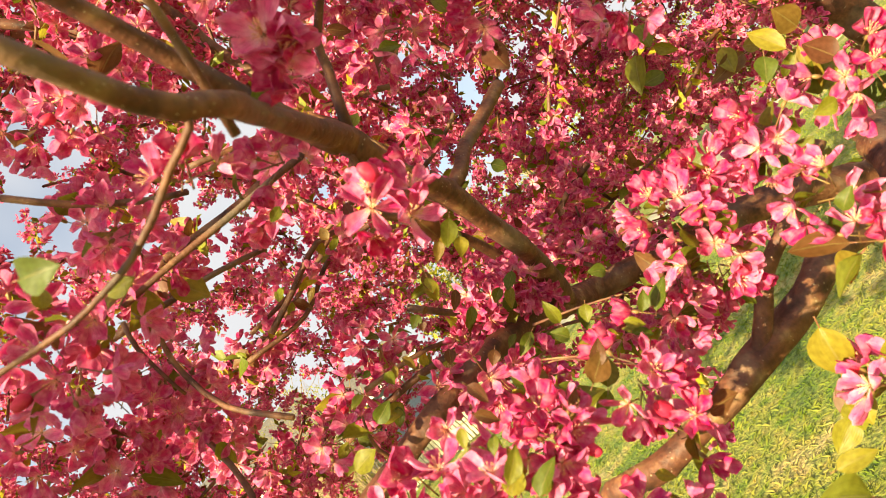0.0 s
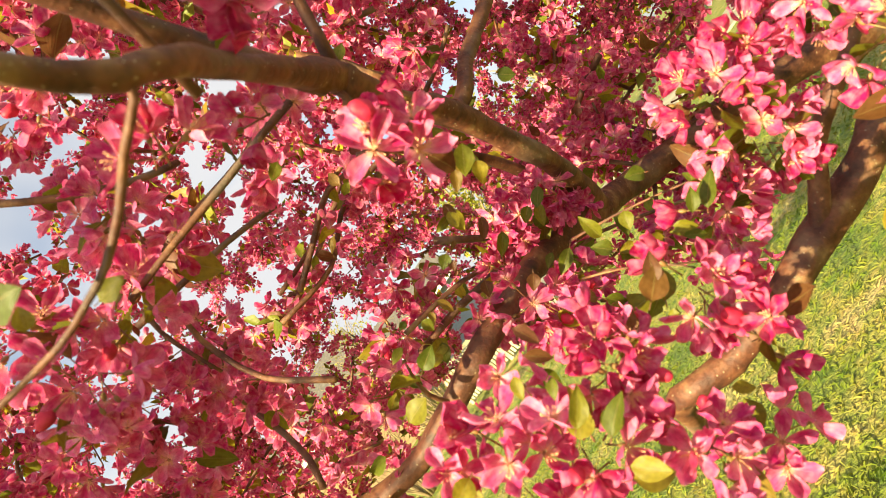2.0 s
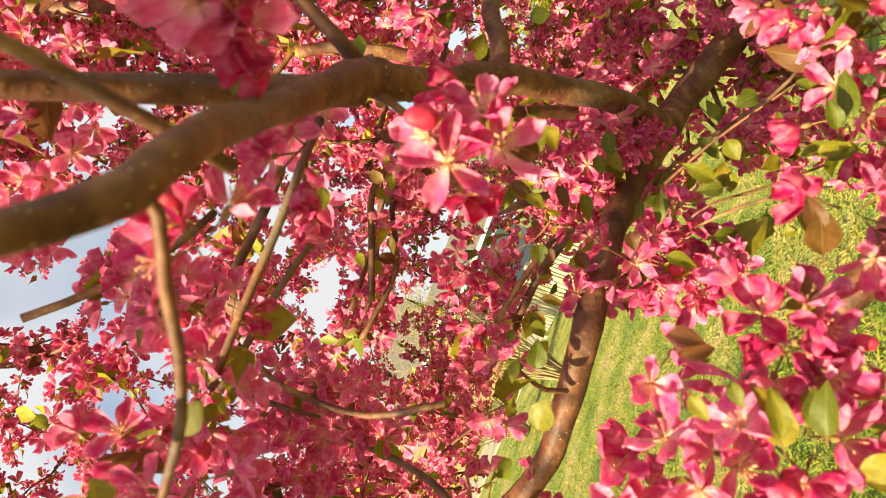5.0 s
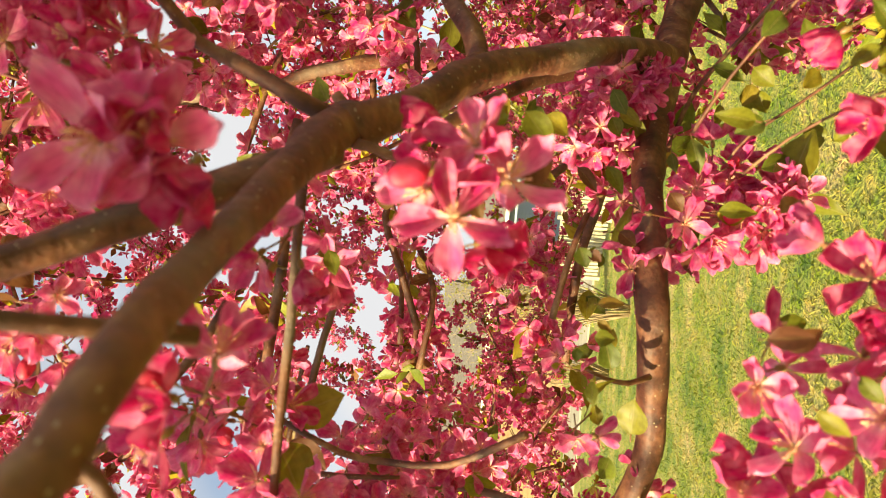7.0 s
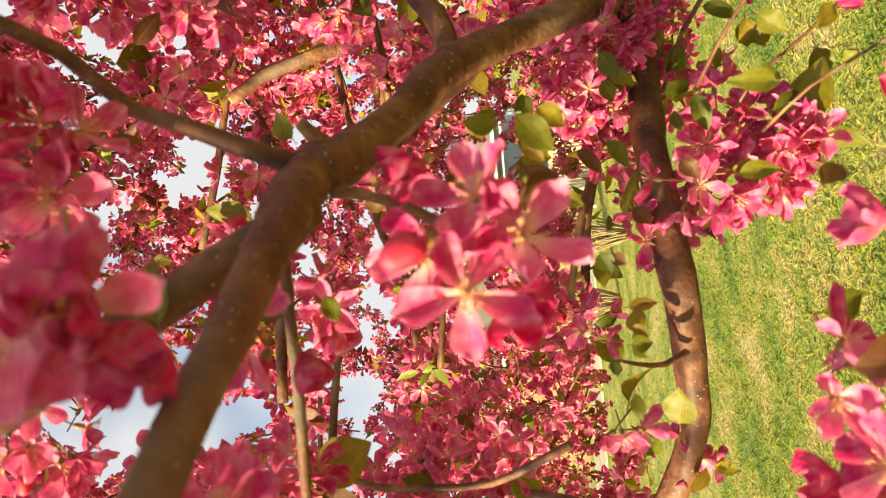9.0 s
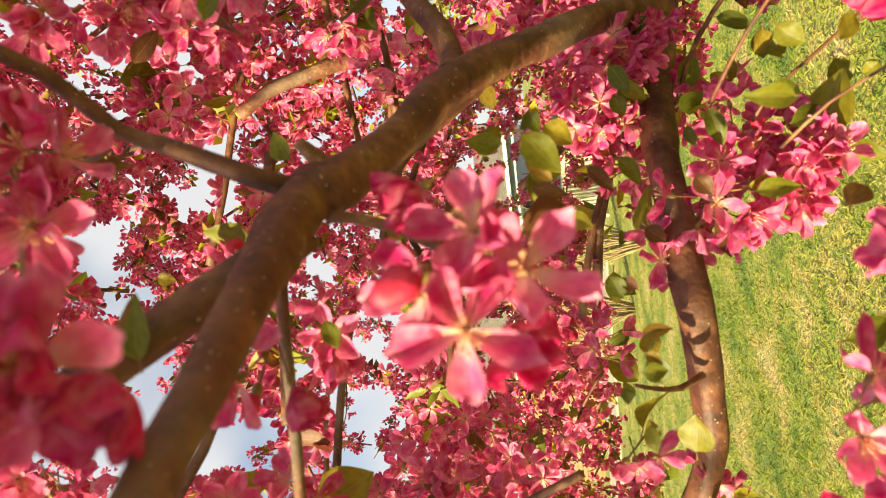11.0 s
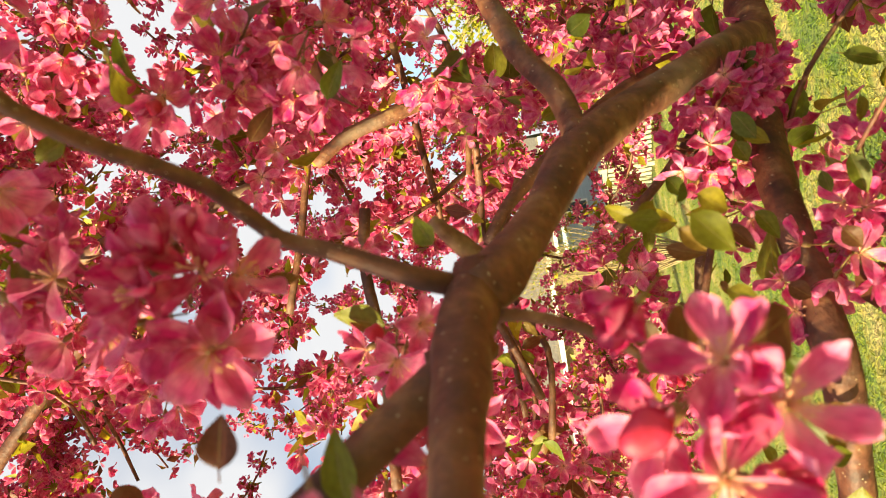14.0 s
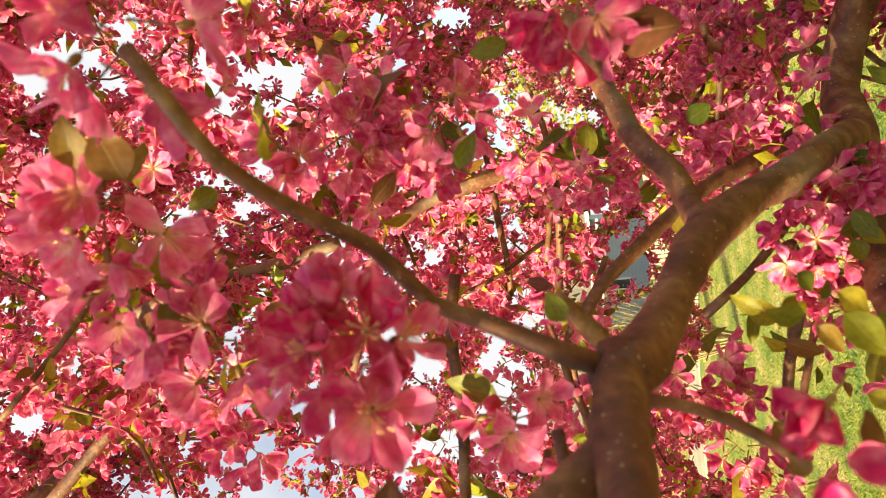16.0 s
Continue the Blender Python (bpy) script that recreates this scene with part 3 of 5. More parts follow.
branch("twig", [(-0.248, 0.788, 1.759), (-0.169, 0.809, 1.751), (-0.095, 0.825, 1.782), (-0.018, 0.848, 1.754)], [0.0033, 0.0031, 0.0030, 0.0028])
branch("twig", [(-0.285, 0.650, 1.706), (-0.278, 0.634, 1.672), (-0.275, 0.616, 1.639), (-0.284, 0.606, 1.614)], [0.0029, 0.0030, 0.0031, 0.0031])
branch("twig", [(-0.287, 0.849, 1.779), (-0.236, 0.880, 1.778), (-0.157, 0.894, 1.797), (-0.094, 0.905, 1.817)], [0.0033, 0.0031, 0.0029, 0.0027])
branch("twig", [(-0.237, 0.581, 1.821), (-0.244, 0.582, 1.796), (-0.245, 0.586, 1.763), (-0.244, 0.589, 1.739)], [0.0025, 0.0021, 0.0018, 0.0014])
branch("twig", [(-0.101, 0.955, 1.813), (-0.041, 0.967, 1.804), (0.040, 0.950, 1.798), (0.105, 0.938, 1.805), (0.146, 0.921, 1.816)], [0.0049, 0.0044, 0.0038, 0.0033, 0.0028])
branch("twig", [(-0.223, 0.787, 1.779), (-0.168, 0.815, 1.784), (-0.103, 0.844, 1.794), (-0.056, 0.873, 1.795)], [0.0029, 0.0028, 0.0026, 0.0024])
branch("twig", [(-0.082, 0.856, 1.674), (-0.052, 0.871, 1.634), (-0.016, 0.909, 1.591), (0.030, 0.944, 1.560)], [0.0046, 0.0044, 0.0044, 0.0043])
branch("twig", [(-0.163, 0.728, 1.635), (-0.127, 0.735, 1.628), (-0.088, 0.744, 1.618), (-0.063, 0.772, 1.604)], [0.0033, 0.0030, 0.0027, 0.0025])
branch("twig", [(-0.102, 1.076, 1.955), (-0.081, 1.094, 1.896), (-0.049, 1.135, 1.837), (-0.032, 1.147, 1.798)], [0.0033, 0.0032, 0.0031, 0.0030])
branch("twig", [(-0.112, 0.781, 2.301), (-0.131, 0.792, 2.241), (-0.116, 0.827, 2.196)], [0.0023, 0.0020, 0.0018])
branch("twig", [(-0.203, 0.787, 2.214), (-0.161, 0.791, 2.227), (-0.135, 0.789, 2.253)], [0.0023, 0.0020, 0.0017])
branch("twig", [(-0.086, 0.687, 2.276), (-0.059, 0.716, 2.260), (-0.025, 0.757, 2.245), (0.002, 0.775, 2.229)], [0.0029, 0.0029, 0.0028, 0.0027])

branch("branch", [(-0.308, 0.876, 2.515), (-0.279, 0.926, 2.486), (-0.225, 1.000, 2.438), (-0.199, 1.030, 2.416), (-0.171, 1.060, 2.392), (-0.127, 1.096, 2.361), (-0.087, 1.121, 2.340), (-0.021, 1.153, 2.307)], [0.0120, 0.0125, 0.0130, 0.0130, 0.0135, 0.0140, 0.0140, 0.0145])
branch("twig", [(-0.187, 0.990, 2.388), (-0.239, 0.984, 2.371), (-0.295, 0.975, 2.349), (-0.355, 0.959, 2.327)], [0.0030, 0.0028, 0.0026, 0.0022])
branch("twig", [(-0.003, 0.558, 1.758), (0.011, 0.553, 1.768), (0.023, 0.548, 1.776)], [0.0060, 0.0050, 0.0032])
branch("twig", [(-0.026, 0.297, 1.735), (-0.015, 0.270, 1.761), (-0.007, 0.249, 1.781), (0.000, 0.230, 1.800)], [0.0026, 0.0022, 0.0020, 0.0018])

own_wood = list(wood_lines[2:])


def distance_to_path(p):
    return min((p - Vector(row[1:4])).length for row in PATH)


# ---- flowers of their own ----
count = {"flower": 0}
EYE_SIDE = Vector((0.03, 0.05, 1.66))


def bare(p):
    """True in lanes cleared in front of the limbs to fit the camera's view."""
    for froms, tos in BARE:
        for a in froms:
            for b in tos:
                d = b - a
                t = (p - a).dot(d) / d.length_squared
                if 0.3 < t < 0.98 and (p - a - d * t).length < 0.021:
                    return True
    return False


BARE = [
    ([Vector((0.003, 0.082, 1.629)), Vector((0.007, 0.097, 1.645))],
     [Vector((-0.135, 0.653, 1.567)), Vector((-0.184, 0.659, 1.561)), Vector((-0.239, 0.659, 1.561)), Vector((-0.294, 0.662, 1.572))]),
    ([Vector((0.095, 0.231, 1.715)), Vector((0.104, 0.222, 1.748))],
     [Vector((0.065, 0.906, 1.530)), Vector((0.100, 0.970, 1.515)), Vector((0.134, 1.031, 1.500))]),
    ([Vector((-0.015, 0.370, 1.600))], [Vector((-0.100, 0.540, 1.560))]),
]


def set_flower(p, axis, size=1.0, open_=0.25, r=rng, young=False):
    """One flower with five petals and stamens, as parts of the tree."""
    m = Matrix.Translation(p - TRUNK) @ facing(axis, r.uniform(0, 6.28)) @ Matrix.Scale(size, 4)
    centre_mesh = r.choice(calyx_meshes)
    petals = [(r.choice(crimson_meshes if young else petal_meshes), petal_turn(k, r, open_)) for k in range(5)]
    tuft, spin = r.choice(stamen_meshes), r.uniform(0, 6)
    count["flower"] += 1
    if bare(p):
        return
    ob = part("flower", centre_mesh, None, tree, m=m)
    for data, turn in petals:
        part("petal", data, None, ob, m=turn)
    part("stamen_tuft", tuft, None, ob, "yellow-tipped stamens", m=Matrix.Rotation(spin, 4, "Z"))


def set_whole(p, axis, size=1.0, r=rng):
    data, spin = r.choice(flower_meshes), r.uniform(0, 6.28)
    if not bare(p):
        part("flower", data, None, tree, m=Matrix.Translation(p - TRUNK) @ facing(axis, spin) @ Matrix.Scale(size, 4))


def set_leaf(p, along, size=1.0, r=rng, shown=False, green=False):
    up = ((EYE_SIDE - p).normalized() + wander(r, 0.45)).normalized() if shown else (Vector((0, -0.3, 0.8)) + wander(r, 0.9)).normalized()
    y = along.normalized()
    x = y.cross(up).normalized()
    z = x.cross(y)
    rot = Matrix((x, y, z)).transposed().to_4x4()
    data = r.choice(green_leaf_meshes if green else leaf_meshes)
    if not bare(p + y * 0.02 * size):
        part("leaf", data, None, tree, m=Matrix.Translation(p - TRUNK) @ rot @ Matrix.Scale(size, 4))


def set_bud(p, axis, size=1.0, r=rng):
    part("bud", r.choice(bud_meshes), None, tree, m=Matrix.Translation(p - TRUNK) @ facing(axis, r.uniform(0, 6)) @ Matrix.Scale(size, 4))


set_flower(Vector((-0.010, 0.377, 1.685)), Vector((0.354, -0.931, -0.089)), 0.90, 0.15)
set_flower(Vector((0.002, 0.386, 1.668)), Vector((0.450, -0.800, -0.380)), 0.88, 0.25)
set_flower(Vector((-0.004, 0.392, 1.697)), Vector((0.100, -0.800, 0.560)), 0.82, 0.35)
set_flower(Vector((0.013, 0.390, 1.680)), Vector((0.700, -0.620, 0.250)), 0.84, 0.30)
set_flower(Vector((0.021, 0.414, 1.697)), Vector((-0.219, -0.703, 0.677)), 0.72, 0.80, young=True)
set_flower(Vector((-0.022, 0.392, 1.676)), Vector((0.150, -0.780, -0.600)), 0.80, 0.40, young=True)
set_flower(Vector((0.016, 0.319, 1.770)), Vector((0.060, -0.954, -0.292)), 0.95, 0.25)
set_flower(Vector((0.016, 0.320, 1.757)), Vector((0.214, -0.753, -0.622)), 0.90, 0.35)
set_flower(Vector((0.025, 0.320, 1.757)), Vector((-0.518, -0.833, -0.195)), 0.75, 0.60, young=True)
set_flower(Vector((0.008, 0.331, 1.752)), Vector((-0.512, -0.859, -0.021)), 0.85, 0.50, young=True)
set_flower(Vector((0.046, 0.428, 1.828)), Vector((0.268, -0.951, -0.157)), 0.95, 0.15, young=True)
set_flower(Vector((0.022, 0.419, 1.827)), Vector((0.056, -0.801, -0.597)), 0.95, 0.40)
set_flower(Vector((0.025, 0.430, 1.845)), Vector((-0.246, -0.789, -0.563)), 0.90, 0.40)
for k in range(6):
    d = (Vector((0.25, -0.80, -0.25)) + wander(rng, 0.9)).normalized()
    set_flower(Vector((0.034, 0.436, 1.838)) + d * 0.021, (d + wander(rng, 0.3)).normalized(), rng.uniform(0.72, 0.85), rng.uniform(0.15, 0.6), young=k < 2)
set_bud(Vector((0.004, 0.380, 1.698)), Vector((-0.2, -0.5, 0.8)), 1.20)
set_leaf(Vector((0.002, 0.417, 1.673)), Vector((0.147, 0.383, -0.912)), 0.60, shown=True)
set_leaf(Vector((0.004, 0.405, 1.688)), Vector((0.646, 0.732, -0.215)), 0.48, shown=True)
set_leaf(Vector((0.010, 0.512, 1.687)), Vector((0.521, 0.710, -0.474)), 0.44, shown=True)
set_leaf(Vector((0.017, 0.527, 1.668)), Vector((0.709, 0.315, -0.630)), 0.26, shown=True)
set_leaf(Vector((-0.156, 0.632, 1.600)), Vector((0.944, 0.287, -0.164)), 0.51, shown=True)
set_leaf(Vector((-0.180, 0.623, 1.614)), Vector((0.953, 0.272, 0.136)), 0.31, shown=True)
set_leaf(Vector((-0.191, 0.589, 1.604)), Vector((0.923, 0.272, 0.272)), 0.38, shown=True)
set_leaf(Vector((-0.165, 0.526, 1.586)), Vector((-0.141, 0.094, -0.986)), 0.44, shown=True)
set_leaf(Vector((-0.077, 0.484, 1.549)), Vector((0.173, 0.173, -0.970)), 0.60, shown=True)
set_leaf(Vector((-0.019, 0.655, 1.509)), Vector((0.403, 0.256, -0.879)), 0.57, shown=True)
set_leaf(Vector((-0.048, 0.642, 1.539)), Vector((-0.032, 0.128, -0.991)), 0.65, shown=True)
set_leaf(Vector((0.006, 0.734, 1.601)), Vector((0.155, 0.194, -0.969)), 0.54, shown=True)
set_leaf(Vector((0.043, 0.706, 1.505)), Vector((-0.934, -0.311, 0.178)), 0.47, shown=True)
set_leaf(Vector((-0.168, 0.828, 1.603)), Vector((-0.619, -0.065, -0.782)), 0.64, shown=True)
set_leaf(Vector((-0.159, 0.832, 1.597)), Vector((-0.954, -0.300, 0.027)), 0.76, shown=True)
set_leaf(Vector((-0.145, 0.837, 1.590)), Vector((0.855, 0.367, -0.367)), 0.34, shown=True)
set_leaf(Vector((-0.120, 0.247, 1.736)), Vector((0.733, -0.455, -0.506)), 0.60, shown=True, green=True)
set_leaf(Vector((0.000, 0.410, 1.525)), Vector((0.901, -0.036, 0.432)), 0.58, shown=True)
set_leaf(Vector((0.044, 0.461, 1.524)), Vector((0.736, 0.061, -0.674)), 0.34, shown=True)
set_leaf(Vector((0.064, 0.461, 1.518)), Vector((0.784, -0.041, 0.619)), 0.50, shown=True)
set_leaf(Vector((0.133, 0.470, 1.533)), Vector((0.826, 0.038, -0.563)), 0.56, shown=True)
set_leaf(Vector((-0.068, 0.391, 1.520)), Vector((0.573, -0.492, 0.655)), 0.51, shown=True)
set_leaf(Vector((-0.058, 0.392, 1.510)), Vector((0.726, -0.532, 0.436)), 0.43, shown=True)
set_leaf(Vector((-0.017, 0.410, 1.529)), Vector((1.000, 0.000, 0.000)), 0.29, shown=True)
set_leaf(Vector((-0.058, 0.406, 1.567)), Vector((0.540, 0.060, -0.840)), 0.35, shown=True)
set_leaf(Vector((0.238, 0.454, 1.586)), Vector((-0.703, -0.333, -0.629)), 0.56, shown=True)
set_leaf(Vector((0.224, 0.409, 1.537)), Vector((-0.989, -0.047, 0.141)), 0.44, shown=True)
set_leaf(Vector((0.053, 0.372, 1.418)), Vector((0.891, -0.445, -0.089)), 0.47, shown=True)
set_leaf(Vector((0.062, 0.374, 1.391)), Vector((-0.524, -0.359, 0.772)), 0.76, shown=True)
set_leaf(Vector((0.192, 0.461, 1.523)), Vector((0.903, -0.414, 0.113)), 0.55, shown=True)
set_leaf(Vector((0.135, 0.469, 1.444)), Vector((-0.410, -0.108, -0.906)), 0.97, shown=True)
set_leaf(Vector((0.165, 0.393, 1.495)), Vector((0.501, -0.612, 0.612)), 0.37, shown=True)
set_leaf(Vector((-0.187, 0.532, 1.804)), Vector((-0.646, 0.084, -0.759)), 0.74, shown=True)
set_leaf(Vector((-0.140, 0.287, 1.738)), Vector((0.705, -0.071, 0.705)), 0.30, shown=True)
set_leaf(Vector((-0.129, 0.317, 1.736)), Vector((0.977, 0.051, -0.206)), 0.41, shown=True)
set_leaf(Vector((0.014, 0.518, 1.672)), Vector((0.249, -0.200, 0.948)), 0.42, shown=True)
set_leaf(Vector((-0.029, 0.466, 1.688)), Vector((0.807, -0.073, 0.587)), 0.28, shown=True)
set_leaf(Vector((0.024, 0.500, 1.669)), Vector((-0.777, 0.000, -0.629)), 0.56, shown=True)
set_leaf(Vector((0.136, 0.509, 1.746)), Vector((-0.052, 0.236, -0.970)), 0.79, shown=True)
set_leaf(Vector((0.142, 0.533, 1.781)), Vector((-0.188, -0.282, 0.941)), 0.44, shown=True)
set_leaf(Vector((0.106, 0.429, 1.925)), Vector((0.954, -0.249, -0.166)), 0.50, shown=True)
set_leaf(Vector((0.100, 0.432, 1.908)), Vector((0.942, -0.254, 0.217)), 0.57, shown=True)
set_leaf(Vector((0.017, 0.516, 1.769)), Vector((0.848, 0.000, 0.530)), 0.39, shown=True)
set_leaf(Vector((0.070, 0.600, 1.883)), Vector((0.679, 0.280, -0.679)), 0.52, shown=True)
set_leaf(Vector((0.055, 0.478, 1.948)), Vector((0.974, 0.117, 0.195)), 0.53, shown=True)
set_leaf(Vector((0.051, 0.480, 1.936)), Vector((0.986, 0.118, 0.118)), 0.53, shown=True)
set_leaf(Vector((-0.003, 0.384, 1.815)), Vector((0.940, 0.329, -0.094)), 0.44, shown=True)
set_leaf(Vector((0.036, 0.438, 1.815)), Vector((0.000, 0.164, -0.986)), 0.25, shown=True)
set_leaf(Vector((-0.018, 0.385, 1.781)), Vector((0.966, 0.241, 0.097)), 0.43, shown=True)
set_leaf(Vector((-0.105, 0.769, 2.007)), Vector((-0.341, 0.043, -0.939)), 0.49, shown=True)
set_leaf(Vector((-0.059, 0.521, 1.772)), Vector((-0.921, -0.217, -0.325)), 0.38, shown=True)
set_leaf(Vector((-0.073, 0.374, 1.522)), Vector((0.857, 0.163, 0.489)), 0.51, shown=True)
set_leaf(Vector((-0.062, 0.377, 1.511)), Vector((0.865, 0.144, 0.481)), 0.43, shown=True)
set_leaf(Vector((-0.066, 0.366, 1.504)), Vector((0.558, -0.301, -0.773)), 0.49, shown=True)
set_leaf(Vector((-0.011, 0.418, 1.467)), Vector((0.520, 0.130, -0.844)), 0.32, shown=True)
set_leaf(Vector((-0.012, 0.426, 1.521)), Vector((-0.982, -0.134, -0.134)), 0.47, shown=True)
set_leaf(Vector((-0.117, 0.385, 1.555)), Vector((-0.772, -0.628, -0.097)), 0.43, shown=True)
set_leaf(Vector((-0.114, 0.386, 1.542)), Vector((0.816, 0.125, 0.565)), 0.33, shown=True)
set_leaf(Vector((0.006, 0.451, 1.508)), Vector((0.685, 0.108, 0.721)), 0.58, shown=True)
set_leaf(Vector((0.058, 0.501, 1.507)), Vector((-0.495, -0.062, 0.867)), 0.34, shown=True)
set_leaf(Vector((0.087, 0.506, 1.536)), Vector((-0.105, 0.000, -0.995)), 0.40, shown=True)
set_leaf(Vector((0.290, 0.509, 1.542)), Vector((-0.886, -0.443, 0.140)), 0.89, shown=True)
set_leaf(Vector((0.269, 0.512, 1.511)), Vector((0.750, -0.420, 0.510)), 0.69, shown=True)
set_leaf(Vector((0.294, 0.510, 1.526)), Vector((-0.524, -0.328, -0.786)), 0.64, shown=True)
set_leaf(Vector((0.288, 0.513, 1.497)), Vector((0.752, -0.451, 0.481)), 0.69, shown=True)
set_leaf(Vector((0.275, 0.511, 1.523)), Vector((0.729, 0.194, 0.656)), 0.86, shown=True)
set_leaf(Vector((0.269, 0.510, 1.531)), Vector((0.081, -0.489, 0.869)), 0.77, shown=True)
set_leaf(Vector((0.298, 0.509, 1.534)), Vector((0.920, 0.028, -0.390)), 0.75, shown=True)
set_leaf(Vector((0.306, 0.556, 1.565)), Vector((-0.139, 0.194, 0.971)), 0.75, shown=True)
set_leaf(Vector((0.324, 0.556, 1.571)), Vector((-0.326, -0.501, 0.802)), 0.83, shown=True)
set_leaf(Vector((0.309, 0.556, 1.567)), Vector((0.507, 0.169, -0.845)), 0.62, shown=True)
set_leaf(Vector((0.316, 0.555, 1.574)), Vector((-0.575, 0.507, 0.642)), 0.62, shown=True)
set_leaf(Vector((0.124, 0.506, 1.380)), Vector((-0.605, -0.223, -0.764)), 0.65, shown=True)
set_leaf(Vector((0.119, 0.508, 1.367)), Vector((-0.824, 0.357, -0.440)), 0.76, shown=True)
set_leaf(Vector((0.132, 0.505, 1.392)), Vector((-0.631, 0.110, -0.768)), 0.76, shown=True)
set_leaf(Vector((0.128, 0.506, 1.381)), Vector((-0.518, -0.518, -0.680)), 0.64, shown=True)
set_leaf(Vector((0.124, 0.509, 1.353)), Vector((0.763, 0.349, -0.545)), 0.96, shown=True)
set_leaf(Vector((0.123, 0.505, 1.388)), Vector((0.851, -0.091, -0.517)), 0.69, shown=True)
set_leaf(Vector((0.360, 0.709, 1.543)), Vector((0.632, -0.665, 0.399)), 0.63, shown=True)
set_leaf(Vector((0.361, 0.704, 1.591)), Vector((-0.962, -0.269, 0.045)), 0.93, shown=True)
set_leaf(Vector((0.345, 0.702, 1.617)), Vector((-0.419, -0.183, -0.890)), 0.80, shown=True)
set_leaf(Vector((0.355, 0.703, 1.600)), Vector((0.539, -0.505, -0.674)), 0.62, shown=True)
set_leaf(Vector((0.348, 0.793, 1.704)), Vector((-0.462, -0.440, -0.770)), 0.95, shown=True)
set_leaf(Vector((0.322, 0.795, 1.682)), Vector((-0.721, -0.428, -0.545)), 1.07, shown=True)
set_leaf(Vector((0.332, 0.800, 1.639)), Vector((-0.964, -0.148, 0.222)), 0.84, shown=True)
set_leaf(Vector((0.337, 0.796, 1.675)), Vector((0.238, -0.446, -0.863)), 0.70, shown=True)
set_leaf(Vector((0.049, 0.563, 1.510)), Vector((-0.619, -0.442, 0.649)), 0.42, shown=True)
set_leaf(Vector((0.049, 0.558, 1.550)), Vector((-0.637, -0.345, -0.690)), 0.44, shown=True)
set_leaf(Vector((0.020, 0.560, 1.534)), Vector((-0.329, -0.253, 0.910)), 0.46, shown=True)
set_leaf(Vector((0.055, 0.562, 1.515)), Vector((0.861, -0.144, 0.488)), 0.42, shown=True)
set_leaf(Vector((-0.072, 0.367, 1.498)), Vector((0.762, 0.000, -0.648)), 0.55, shown=True)
set_leaf(Vector((-0.061, 0.368, 1.513)), Vector((0.862, -0.091, 0.499)), 0.46, shown=True)
set_leaf(Vector((-0.067, 0.366, 1.529)), Vector((0.865, -0.144, 0.481)), 0.43, shown=True)
set_leaf(Vector((-0.024, 0.406, 1.524)), Vector((0.877, -0.195, 0.439)), 0.43, shown=True)
set_leaf(Vector((0.009, 0.412, 1.529)), Vector((0.762, -0.190, 0.619)), 0.44, shown=True)
set_leaf(Vector((0.057, 0.453, 1.526)), Vector((0.732, -0.282, 0.620)), 0.37, shown=True)
set_leaf(Vector((0.045, 0.449, 1.535)), Vector((0.564, -0.282, -0.776)), 0.30, shown=True)
set_leaf(Vector((0.069, 0.483, 1.558)), Vector((-0.609, -0.508, 0.609)), 0.41, shown=True)
set_leaf(Vector((0.020, 0.515, 1.552)), Vector((0.141, -0.424, 0.895)), 0.44, shown=True)
set_leaf(Vector((-0.045, 0.382, 1.583)), Vector((0.223, -0.223, -0.949)), 0.37, shown=True)
set_leaf(Vector((-0.059, 0.365, 1.570)), Vector((-0.497, -0.497, -0.711)), 0.29, shown=True)
set_leaf(Vector((-0.067, 0.393, 1.576)), Vector((0.913, -0.183, 0.365)), 0.34, shown=True)
set_leaf(Vector((-0.051, 0.378, 1.553)), Vector((-0.673, -0.523, -0.523)), 0.28, shown=True)
set_leaf(Vector((-0.037, 0.440, 1.577)), Vector((0.507, -0.253, -0.824)), 0.33, shown=True)
set_leaf(Vector((-0.012, 0.489, 1.536)), Vector((-0.329, -0.549, 0.768)), 0.38, shown=True)
set_leaf(Vector((-0.105, 0.507, 1.595)), Vector((-0.117, -0.467, -0.876)), 0.36, shown=True)
set_leaf(Vector((-0.146, 0.580, 1.601)), Vector((0.943, -0.236, 0.236)), 0.53, shown=True)
set_leaf(Vector((-0.168, 0.527, 1.572)), Vector((0.652, -0.474, 0.592)), 0.35, shown=True)

# leaves between the boughs and the lawn, placed and sized to fit the view
set_leaf(Vector((0.043, 0.710, 1.506)), Vector((-0.990, -0.097, -0.103)), 0.55, shown=True)
set_leaf(Vector((0.039, 0.708, 1.501)), Vector((-0.938, -0.169, -0.302)), 0.52, shown=True)
set_leaf(Vector((-0.021, 0.678, 1.496)), Vector((0.659, -0.170, -0.732)), 0.45, shown=True)
set_leaf(Vector((0.018, 0.722, 1.456)), Vector((-0.936, -0.223, -0.272)), 0.65, shown=True)
set_leaf(Vector((0.011, 0.709, 1.429)), Vector((-0.680, 0.243, 0.692)), 0.36, shown=True)
set_leaf(Vector((0.027, 0.695, 1.529)), Vector((-0.994, -0.101, -0.039)), 0.36, shown=True)
set_leaf(Vector((0.052, 0.699, 1.540)), Vector((-0.301, -0.266, -0.916)), 0.52, shown=True)
set_leaf(Vector((0.023, 0.689, 1.603)), Vector((-0.714, -0.170, -0.679)), 0.48, shown=True)
set_leaf(Vector((0.015, 0.679, 1.608)), Vector((-0.890, -0.162, -0.427)), 0.41, shown=True)
set_leaf(Vector((0.022, 0.572, 1.666)), Vector((-0.748, -0.103, -0.655)), 0.33, shown=True)
